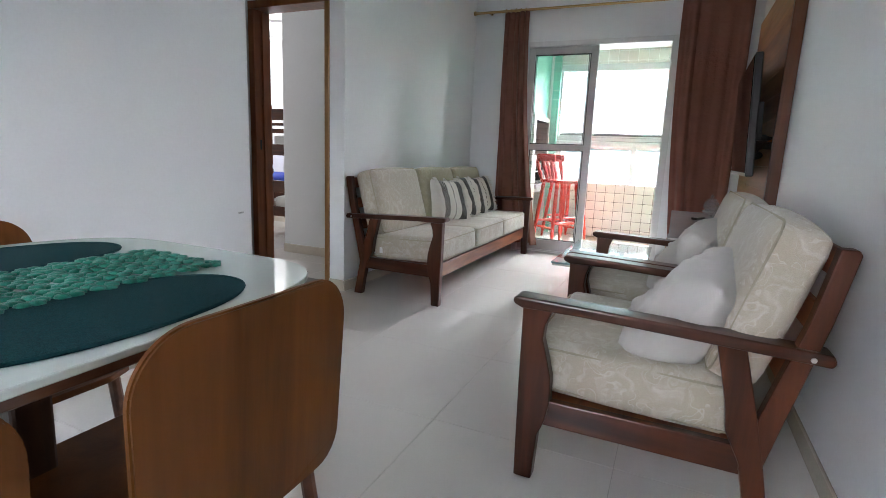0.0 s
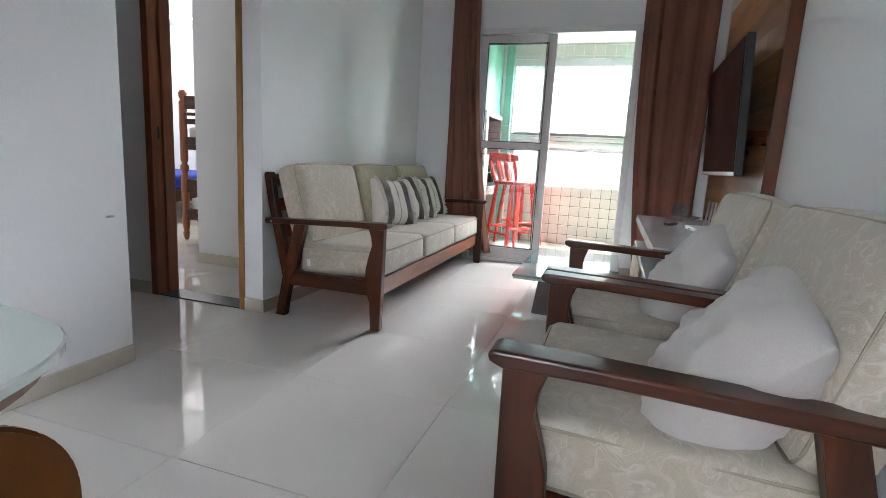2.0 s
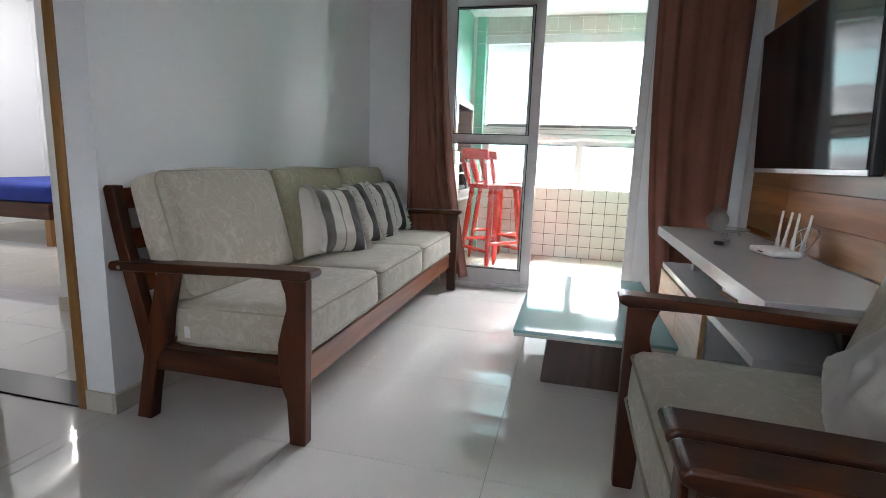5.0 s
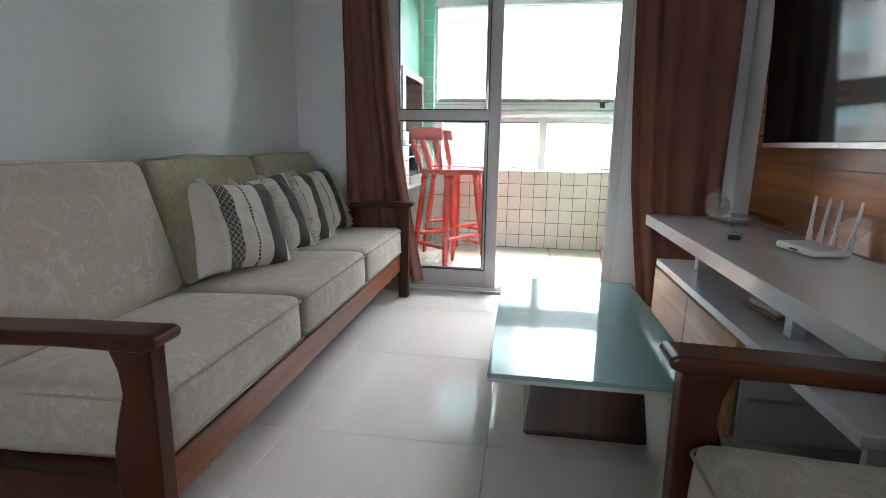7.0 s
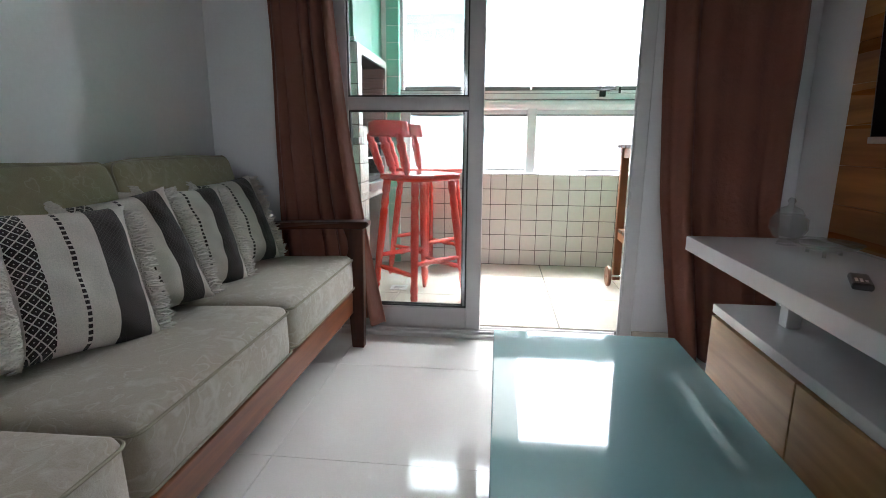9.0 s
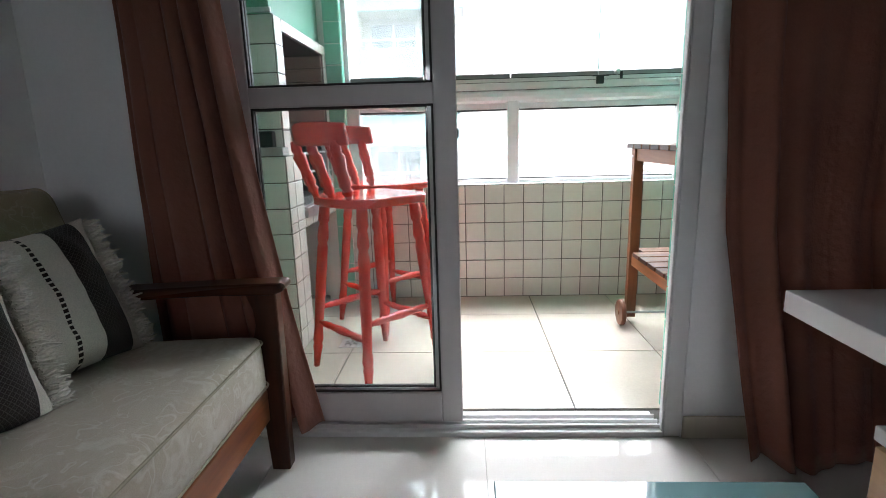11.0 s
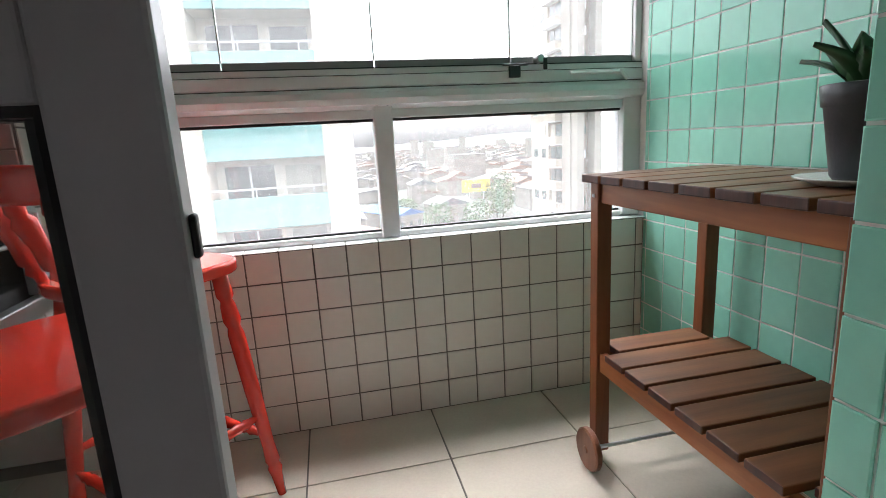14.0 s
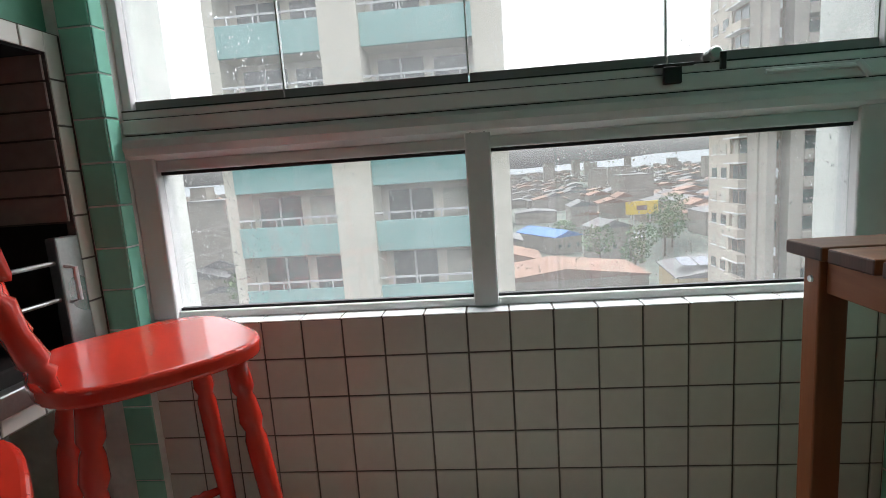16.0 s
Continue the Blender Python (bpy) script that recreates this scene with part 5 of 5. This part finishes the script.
cart = thing("serving_cart", "slatted teak serving cart with two wooden wheels", "cart", pose(0, 0, B_Z))
CX0, CX1, CY0, CY1 = -0.013, 0.412, 5.405, 6.222
for x0, x1 in ((CX0 + 0.012, CX0 + 0.057), (CX1 - 0.055, CX1 - 0.01)):
    for y0 in (CY1 - 0.06, CY0 + 0.015):
        part("leg", box(x0, x1, y0, y0 + 0.04, 0.0 if y0 < 6 else 0.03, 0.862, 0.003), TEAK_Z, cart)
    for z0 in (0.805, 0.298):
        part("side_rail", box(x0 + 0.010, x1 - 0.010, CY0 + 0.055, CY1 - 0.06, z0, z0 + 0.057, 0.003), TEAK_Y, cart)
for z0 in (0.805, 0.298):
    for y0 in (CY1 - 0.05, CY0 + 0.025):
        part("end_rail", box(CX0 + 0.057, CX1 - 0.055, y0, y0 + 0.022, z0, z0 + 0.055, 0.003), TEAK, cart)
def end_grain(ob):
    """Gives the cut ends of a board their own darker face."""
    ob.data.materials.append(TEAK_END)
    for f in ob.data.polygons:
        if abs(f.normal.x) > 0.6:
            f.material_index = 1


n = 8
for k in range(n):
    p = (CY1 - CY0 + 0.012) / n
    slat = part("slat", box(CX0 - 0.006, CX1, CY0 + k * p, CY0 + (k + 1) * p - 0.012, 0.862, 0.884, 0.003), TEAK, cart)
    end_grain(slat)
    slat = part("shelf_slat", box(CX0 + 0.008 if 0 < k < n - 1 else CX0 + 0.06, CX1 - 0.005 if 0 < k < n - 1 else CX1 - 0.058, CY0 + 0.012 + k * (p - 0.003), CY0 + 0.012 + (k + 1) * (p - 0.003) - 0.012, 0.355, 0.375, 0.003), TEAK, cart)
    end_grain(slat)
for x in (CX0 - 0.024, CX1 + 0.003):
    w = part("wheel", moved(lathe([(0, -0.011), (0.060, -0.011), (0.065, -0.007), (0.065, 0.007), (0.060, 0.011), (0.012, 0.011), (0.010, 0.015), (0, 0.015)], 32), pose(x, CY1 - 0.085, 0.065, 0, -90)), TEAK_DARK, cart)
part("axle", tube([(CX0 - 0.03, CY1 - 0.085, 0.065), (CX1 + 0.01, CY1 - 0.085, 0.065)], 0.006), STEEL, cart)
part("bolt", moved(lathe([(0, 0), (0.006, 0), (0.005, 0.003), (0, 0.003)], 10), pose(CX0 + 0.012, CY1 - 0.04, 0.825, 0, -90)), STEEL, cart)

CART_TOP = B_Z + 0.884
saucer = thing("saucer", "white glazed saucer under the plant pot", "saucer", pose(0.188, 5.59, CART_TOP))
part("dish", lathe([(0, 0), (0.07, 0), (0.105, 0.012), (0.108, 0.015), (0.10, 0.015), (0.07, 0.006), (0, 0.006)], 32), SAUCER, saucer, smooth=True)
plant = thing("potted_plant", "green succulent in a charcoal pot on a saucer", "plant", pose(0.188, 5.59, CART_TOP + 0.006))
part("pot", lathe([(0, 0), (0.045, 0), (0.052, 0.01), (0.070, 0.128), (0.074, 0.130), (0.078, 0.165), (0.073, 0.167), (0.068, 0.135), (0.0, 0.132)], 32), POT, plant, smooth=True)
part("soil", lathe([(0, 0.140), (0.066, 0.138)], 20), BARK, plant)
rnd = random.Random(12)
for k in range(13):
    a, lean, ln = math.tau * k / 6.5 + rnd.uniform(-0.4, 0.4), rnd.uniform(2, 20) if k > 6 else rnd.uniform(24, 46), rnd.uniform(0.10, 0.16)
    bm = bmesh.new()
    rows_l = []
    for j in range(8):
        s = j / 7
        w = 0.034 * math.sin(math.pi * (0.18 + 0.82 * s) ** 0.9) + 0.001
        bend = radians(lean) * (0.6 + 0.7 * s)
        r, z = ln * s * math.sin(bend) + 0.012, ln * s * math.cos(bend)
        rows_l.append([bm.verts.new((r - 0.005 * (1 - s), w, z + 0.004)), bm.verts.new((r + 0.004, 0, z - 0.004)), bm.verts.new((r - 0.005 * (1 - s), -w, z + 0.004)), bm.verts.new((r - 0.003, 0, z + 0.003))])
    for p0, p1 in zip(rows_l, rows_l[1:]):
        for q in range(4):
            bm.faces.new((p0[q], p0[(q + 1) % 4], p1[(q + 1) % 4], p1[q]))
    part("leaf", moved(bm, pose(0, 0, 0.135, 0, 0, math.degrees(a))), LEAF, plant, smooth=True)

# drops of rain on the panes
bm = bmesh.new()
rnd = random.Random(5)
for k in range(13000):
    low = rnd.random() < 0.55
    x, z = rnd.uniform(-1.38, 0.42), rnd.uniform(0.73, 1.09) if low else 1.30 + 0.55 * rnd.random() ** 1.4
    if noise.noise(Vector((x * 3.1, z * 4.3, 2.0))) < rnd.uniform(-0.5, 0.35):
        continue
    if abs(x + 0.52) < 0.04:
        continue
    r = 0.0007 + 0.0021 * rnd.random() ** 3
    y = WY + (0.016 if low else 0.020)
    top = bm.verts.new((x, y + r * 0.55, z))
    ring = [bm.verts.new((x + r * math.cos(q * math.tau / 6), y, z + r * 1.2 * math.sin(q * math.tau / 6))) for q in range(6)]
    for q in range(6):
        bm.faces.new((ring[q], ring[(q + 1) % 6], top))
rain = tagged(part("rain_drops", bm, DROP, smooth=True), "clear rain drops on the balcony window", "rain drops", kind="stuff")

# ---- outside ----
structure(part("ground", box(-3000, 3000, 30, 5000, -24.2, -24.0), GROUND), "distant grey-green town ground to the horizon", "ground")

# Added ridge with a glowing colour stands in for haze on the horizon.
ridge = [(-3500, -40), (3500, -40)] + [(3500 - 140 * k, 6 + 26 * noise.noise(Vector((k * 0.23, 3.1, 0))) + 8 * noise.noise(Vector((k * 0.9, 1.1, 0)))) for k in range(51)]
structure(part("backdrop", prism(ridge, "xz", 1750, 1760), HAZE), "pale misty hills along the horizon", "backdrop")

FZ, PITCH = -0.84, 2.86
house = thing("apartment_building", "cream apartment block with teal balcony bands", "building", pose(0, 27, 0))
part("core", box(-12.0, 0.5, 1.6, 14, -24, 15.4), FAC_CREAM, house)
for x0, x1, y0 in ((-12.05, -11.55, 0.1), (-7.0, -5.36, -0.25), (-0.75, 0.5, 0.0)):
    part("pier", box(x0, x1, y0, 1.6, -24, 15.4), FAC_CREAM, house)
for f in range(-7, 6):
    zt = FZ + f * PITCH
    for x0, x1 in ((-11.55, -7.0), (-5.36, -0.75)):
        band = part("balcony", box(x0, x1, 0.0, 0.16, zt - 1.33, zt, 0.02, seg=1), FAC_TEAL, house, "teal rendered balcony front")
        part("slab", box(x0, x1, 0.16, 1.6, zt - 1.33, zt - 1.13), FAC_CREAM, band)
        part("rail", box(x0, x1, 0.03, 0.10, zt + 0.30, zt + 0.38), FAC_RAIL, band)
        for q in range(4):
            xx = x0 + (x1 - x0) * (q + 0.5) / 4
            part("rail_post", box(xx - 0.025, xx + 0.025, 0.04, 0.09, zt, zt + 0.30), FAC_RAIL, band)
        w = (x1 - x0)
        pat = (f * 3 + (1 if x0 < -8 else 0)) % 4
        wins = part("window", box(x0 + 0.08 * w, x0 + 0.52 * w, 1.52, 1.6, zt - 0.9, zt + 1.25), FAC_WIN, house, "dark balcony window")
        part("frame", box(x0 + 0.29 * w, x0 + 0.31 * w, 1.48, 1.52, zt - 0.9, zt + 1.25), FAC_RAIL, wins)
        part("window", box(x0 + 0.62 * w, x0 + 0.95 * w, 1.52, 1.6, zt - 0.7, zt + 1.2), FAC_CURT if pat < 2 else FAC_WIN, house)
part("roof", box(-12.3, 0.8, -0.3, 14, 15.4, 15.8), FAC_CREAM, house)

tower = thing("tower_block", "tall brown and pale apartment tower", "building", pose(33.6, 62, 0))
part("core", box(-4.5, 14, 2, 14, -24, 32), TOWER, tower)
for x0, x1, mat in ((-4.5, -3.6, TOWER_PALE), (-2.2, -0.8, TOWER_PALE), (1.6, 3.2, TOWER), (6.2, 7.8, TOWER), (10.6, 12.0, TOWER_PALE)):
    part("pier", box(x0, x1, 0.4, 2, -24, 32), mat, tower)
for f in range(-8, 10):
    z = f * 2.9
    part("balcony", box(-0.8, 1.6, 0.2, 2, z - 0.2, z + 0.85, 0.03, seg=1), TOWER_PALE, tower)
    part("balcony", box(3.2, 6.2, 0.2, 2, z - 0.2, z + 0.85, 0.03, seg=1), TOWER, tower)
    part("balcony", box(7.8, 10.6, 0.2, 2, z - 0.2, z + 0.85, 0.03, seg=1), TOWER_PALE, tower)
    part("window", box(8.1, 10.3, 1.9, 2.0, z + 0.85, z + 2.3), FAC_WIN, tower)
    part("window", box(-0.5, 1.3, 1.9, 2.0, z + 0.85, z + 2.3), FAC_WIN, tower)
    part("window", box(3.5, 5.9, 1.9, 2.0, z + 0.85, z + 2.3), FAC_WIN, tower)
    for x in (-3.3, -2.8):
        part("window", box(x - 0.18, x + 0.22, 1.92, 2.0, z + 0.9, z + 1.9), FAC_RAIL if f % 3 else FAC_WIN, tower)
part("pier", box(-4.75, -4.5, 8.2, 14, -24, 32), TOWER_SIDE, tower)
part("pier", box(-4.70, -4.5, 2.0, 4.2, -24, 32), TOWER_PALE, tower)
for f in range(-8, 10):
    z = f * 2.9
    side = part("balcony", box(-5.5, -4.5, 4.4, 8.0, z - 0.15, z + 0.80, 0.03, seg=1), TOWER_SIDE, tower, "pale rendered balcony")
    part("slab", box(-5.6, -4.5, 4.3, 8.1, z - 0.30, z - 0.15), FAC_RAIL, side)
    part("window", box(-4.56, -4.5, 4.6, 6.2, z + 0.80, z + 2.35), FAC_WIN, tower)
    part("window", box(-4.56, -4.5, 6.5, 7.7, z + 0.80, z + 2.35), FAC_CURT if f % 3 == 0 else FAC_WIN, tower)
    for y in (9.0, 11.6):
        sash_t = part("window", box(-4.80, -4.75, y, y + 1.3, z + 0.9, z + 2.1), FAC_WIN if f % 2 else FAC_CURT, tower)
        part("sill", box(-4.90, -4.75, y - 0.1, y + 1.4, z + 0.78, z + 0.9), FAC_RAIL, sash_t)
part("roof", box(-4.8, 11.3, 0.2, 14, 32, 32.6), TOWER_PALE, tower)


def town_house(name, label, x, y, z, w, d, h, rise, roof, wall=HOUSE_WALL, turn=0):
    t = thing(name, label, "house", pose(x, y, z, 0, 0, turn))
    part("wall", box(-w / 2, w / 2, -d / 2, d / 2, 0, h), wall, t)
    part("roof", prism([(-w / 2 - 0.4, h), (0, h + rise), (w / 2 + 0.4, h), (w / 2 + 0.4, h - 0.15), (-w / 2 - 0.4, h - 0.15)], "xz", -d / 2 - 0.4, d / 2 + 0.4), roof, t)
    for q in range(max(2, int(w / 3))):
        xx = -w / 2 + w * (q + 0.5) / max(2, int(w / 3))
        part("window", box(xx - 0.5, xx + 0.5, -d / 2 - 0.03, -d / 2 + 0.02, h * 0.35, h * 0.35 + 1.1), FAC_WIN, t)
    return t


town_house("hall", "long low hall with a clay tile roof", 11, 92, -24, 26, 12, 7.0, 1.6, ROOF_TILE, turn=4)
solar = town_house("house", "yellow house with solar panels on its roof", 33, 84, -24, 13, 12, 8.0, 1.2, ROOF_GREY, OCHRE, turn=-6)
for q in range(5):
    part("solar_panel", moved(box(-1.0, 1.0, -2.2, 2.2, 0, 0.06), pose(-4.6 + 2.3 * q, -2.5, 9.6, 6)), SOLAR, solar)
town_house("house", "white house under a blue metal roof", 17, 158, -24, 9, 20, 5.0, 1.6, ROOF_BLUE, turn=28)
town_house("house", "cream two-storey house with a hipped grey roof", 30, 140, -24, 9, 9, 8.5, 1.8, ROOF_GREY, turn=12)
town_house("house", "cream house with a clay tile roof", -40, 105, -24, 16, 12, 7.0, 2.4, ROOF_TILE, turn=-14)
town_house("house", "pale house with a row of windows and clay roof", -52, 120, -24, 22, 12, 8.0, 2.2, ROOF_TILE, turn=-10)
sign = thing("billboard", "yellow billboard on two posts among trees", "billboard", pose(58, 205, -24))
part("board", box(-6, 6, -0.2, 0.2, 4.0, 9.0, 0.05, seg=1), YELLOW, sign)
part("emblem", box(-2.0, 2.0, -0.28, -0.2, 5.6, 7.4), ROOF_TILE, sign)
for x in (-3, 3):
    part("post", box(x - 0.2, x + 0.2, -0.15, 0.15, 0, 4.0), STEEL, sign)
for x, y, a in ((40, 160, 20), (45, 168, 15)):
    car = thing("car", "white van parked in the street", "car", pose(x, y, -24, 0, 0, a), "parked vans")
    part("body", box(-2.3, 2.3, -0.9, 0.9, 0.4, 1.2, 0.2), CAR_WHITE, car)
    part("cabin", box(-2.1, 1.2, -0.85, 0.85, 1.2, 2.1, 0.25), CAR_WHITE, car)
    part("windows", box(-1.9, 1.22, -0.87, 0.87, 1.35, 1.85, 0.05), FAC_WIN, car)
    for wx in (-1.4, 1.4):
        for wy in (-0.9, 0.7):
            part("wheel", moved(lathe([(0, 0), (0.34, 0), (0.34, 0.2), (0, 0.2)], 12), pose(wx, wy, 0.34, -90)), BLACK, car)

rnd = random.Random(21)


def tree(x, y, h):
    t = thing("tree", "leafy green street tree", "tree", pose(x, y, -24), "street trees")
    part("trunk", tube([(0, 0, 0), (0.1, 0.05, h * 0.3), (0.0, 0.1, h * 0.55)], [0.3, 0.22, 0.12], 8), BARK, t)
    limbs = bmesh.new()
    crown = bmesh.new()
    for k in range(8):
        a = rnd.uniform(0, math.tau)
        tip = Vector((math.cos(a) * h * 0.32, math.sin(a) * h * 0.32, h * rnd.uniform(0.55, 0.9)))
        tube([(0, 0.05, h * 0.42), tip * 0.6 + Vector((0, 0, h * 0.15)), tip], [0.1, 0.06, 0.03], 5, False, limbs)
    for k in range(420):
        a, r, z = rnd.uniform(0, math.tau), rnd.random() ** 0.5, rnd.uniform(-1, 1)
        rr = h * 0.45 * r * math.sqrt(1 - 0.8 * z * z)
        c = Vector((rr * math.cos(a), rr * math.sin(a), h * 0.72 + z * h * 0.3))
        q = [c + Vector((rnd.gauss(0, 0.30), rnd.gauss(0, 0.30), rnd.gauss(0, 0.25))) for _ in range(4)]
        crown.faces.new([crown.verts.new(p) for p in q[:3]])
        crown.faces.new([crown.verts.new(p) for p in (q[1], q[2], q[3])])
    part("limbs", limbs, BARK, t)
    part("crown", crown, FOLIAGE, t)


for x, y, h in ((25, 125, 10), (36, 130, 9), (44, 138, 11), (50, 150, 10), (31, 118, 7), (56, 170, 11), (64, 190, 12), (22, 160, 8), (-46, 95, 9), (70, 150, 10)):
    tree(x, y, h)

# the rest of the town, too far off to tell house from house
wall_bm, roof_bm, clay_bm = bmesh.new(), bmesh.new(), bmesh.new()


def quick_box(bm, x0, x1, y0, y1, z0, z1, ridge=0.0):
    v = [bm.verts.new(p) for p in ((x0, y0, z0), (x1, y0, z0), (x1, y1, z0), (x0, y1, z0), (x0, y0, z1), (x1, y0, z1), (x1, y1, z1), (x0, y1, z1))]
    for f in ((0, 1, 5, 4), (1, 2, 6, 5), (2, 3, 7, 6), (3, 0, 4, 7)):
        bm.faces.new([v[i] for i in f])
    if ridge:
        a, b = bm.verts.new(((x0 + x1) / 2, y0, z1 + ridge)), bm.verts.new(((x0 + x1) / 2, y1, z1 + ridge))
        bm.faces.new((v[4], a, b, v[7]))
        bm.faces.new((v[5], v[6], b, a))
        bm.faces.new((v[4], v[5], a))
        bm.faces.new((v[7], b, v[6]))
    else:
        bm.faces.new([v[i] for i in (4, 5, 6, 7)])


for k in range(1500):
    y = 110 + 1500 * rnd.random() ** 1.8
    x = rnd.uniform(-0.75, 0.95) * y
    if y < 215 and 4 < x < 72:
        continue
    w, d, h = rnd.uniform(7, 18), rnd.uniform(8, 16), rnd.uniform(3.5, 8) if rnd.random() < 0.95 else rnd.uniform(12, 32)
    quick_box(wall_bm, x - w / 2, x + w / 2, y - d / 2, y + d / 2, -24, -24 + h)
    quick_box(clay_bm if rnd.random() < 0.45 and h < 10 else roof_bm, x - w / 2 - 0.3, x + w / 2 + 0.3, y - d / 2 - 0.3, y + d / 2 + 0.3, -24 + h, -24 + h + 0.2, rnd.uniform(0.8, 2.2) if h < 10 else 0)
tagged(part("town_walls", wall_bm, HOUSE_WALL), "crowded low houses of the distant town", "houses", kind="stuff")
tagged(part("town_roofs", roof_bm, ROOF_GREY), "grey roofs of the distant town", "roofs", kind="stuff")
tagged(part("town_clay_roofs", clay_bm, ROOF_TILE), "clay tile roofs of the distant town", "roofs", kind="stuff")

# ---- tiles, last ----
tiles(floor, "tile", (0, 0, -0.0042), (1, 0, 0), (0, 1, 0), LEFT, RIGHT, -2.6, END_IN, 0.6455, 0.6455, -0.75, 3.56, PORCELAIN, joint=0.0014, depth=0.0042, jitter=0.0)
tiles(floor, "tile", (0, 0, -0.0042), (1, 0, 0), (0, 1, 0), -3.25, LEFT, 2.10, DOOR_Y, 0.6455, 0.6455, -0.75, 3.56, PORCELAIN, joint=0.0014, depth=0.0042, jitter=0.0)
tiles(floor, "tile", (0, 0, -0.005), (1, 0, 0), (0, 1, 0), -7.0, -2.21, 3.05, 5.24, 0.45, 0.45, -3.0, 3.5, PORCELAIN, joint=0.003, depth=0.005, jitter=0.0)
tiles(floor_balcony, "tile", (0, 0, B_Z - 0.005), (1, 0, 0), (0, 1, 0), B_LEFT, B_RIGHT, 5.325, RIM, 0.45, 0.489, -0.428, 5.819, DECK, joint=0.005, depth=0.005, jitter=0.0)
TP = 0.1115
tiles(rim, "tile", (0, RIM, 0), (1, 0, 0), (0, 0, 1), -1.54, B_RIGHT - 0.004, B_Z + 0.004, LEDGE - 0.004, TP, TP, -0.465, 0.579, WHITE_TILE)
tiles(win, "tile", (0, 0, LEDGE - 0.002), (1, 0, 0), (0, 1, 0), -1.46, B_RIGHT - 0.004, RIM - 0.016, RIM + 0.045, TP, 0.2, -0.465, 6.6, LEDGE_TILE)
tiles(right_wall, "tile", (B_RIGHT, 0, 0), (0, -1, 0), (0, 0, 1), -(RIM - 0.004), -END_OUT, B_Z + 0.004, B_TOP, TP, TP, -6.05, 0.454, GREEN_TILE, joint=0.0055, depth=0.002)
tiles(lintel, "tile", (0, RIM, 0), (1, 0, 0), (0, 0, 1), -1.46, B_RIGHT - 0.004, 2.112, B_TOP, TP, TP, -0.465, 0.579, WHITE_TILE)
tiles(pillar, "tile", (0, 6.60, 0), (1, 0, 0), (0, 0, 1), -1.546, -1.462, B_Z + 0.004, B_TOP, TP, TP, -1.57, 0.579, GREEN_TILE)
tiles(pillar, "tile", (-1.462, 0, 0), (0, 1, 0), (0, 0, 1), 6.60, 6.645, LEDGE, B_TOP, TP, TP, 6.55, 0.579, GREEN_TILE)
tiles(slide, "tile", (-0.135, 0, 0), (0, -1, 0), (0, 0, 1), -END_OUT - 0.006, -5.238, B_Z + 0.01, 2.08, TP, TP, -5.40, 0.454, GREEN_TILE)
for u0, u1, v0, v1 in ((BY0, BY0 + 0.18, B_Z + 0.004, 0.56), (BY0, BY1, 0.562, 0.603), (BY0, 6.028, 0.606, 1.0), (BY0, BY0 + 0.083, 1.0, 1.455), (6.547, BY1, 0.606, 1.455), (BY0 + 0.083, 6.547, 1.405, 1.455)):
    tiles(bbq, "tile", (BX, 0, 0), (0, 1, 0), (0, 0, 1), u0, u1, v0, v1, TP, TP, BY0 - 0.028, 0.562, WHITE_TILE)
tiles(bbq, "tile", (0, BY0, 0), (1, 0, 0), (0, 0, 1), B_LEFT, BX, B_Z + 0.004, 1.455, TP, TP, BX, 0.562, WHITE_TILE)
tiles(left_wall, "tile", (B_LEFT, 0, 0), (0, 1, 0), (0, 0, 1), END_OUT, BY0, B_Z + 0.004, B_TOP, 2 * TP, 2 * TP, BY0 - 0.028, 0.562, WHITE_TILE)
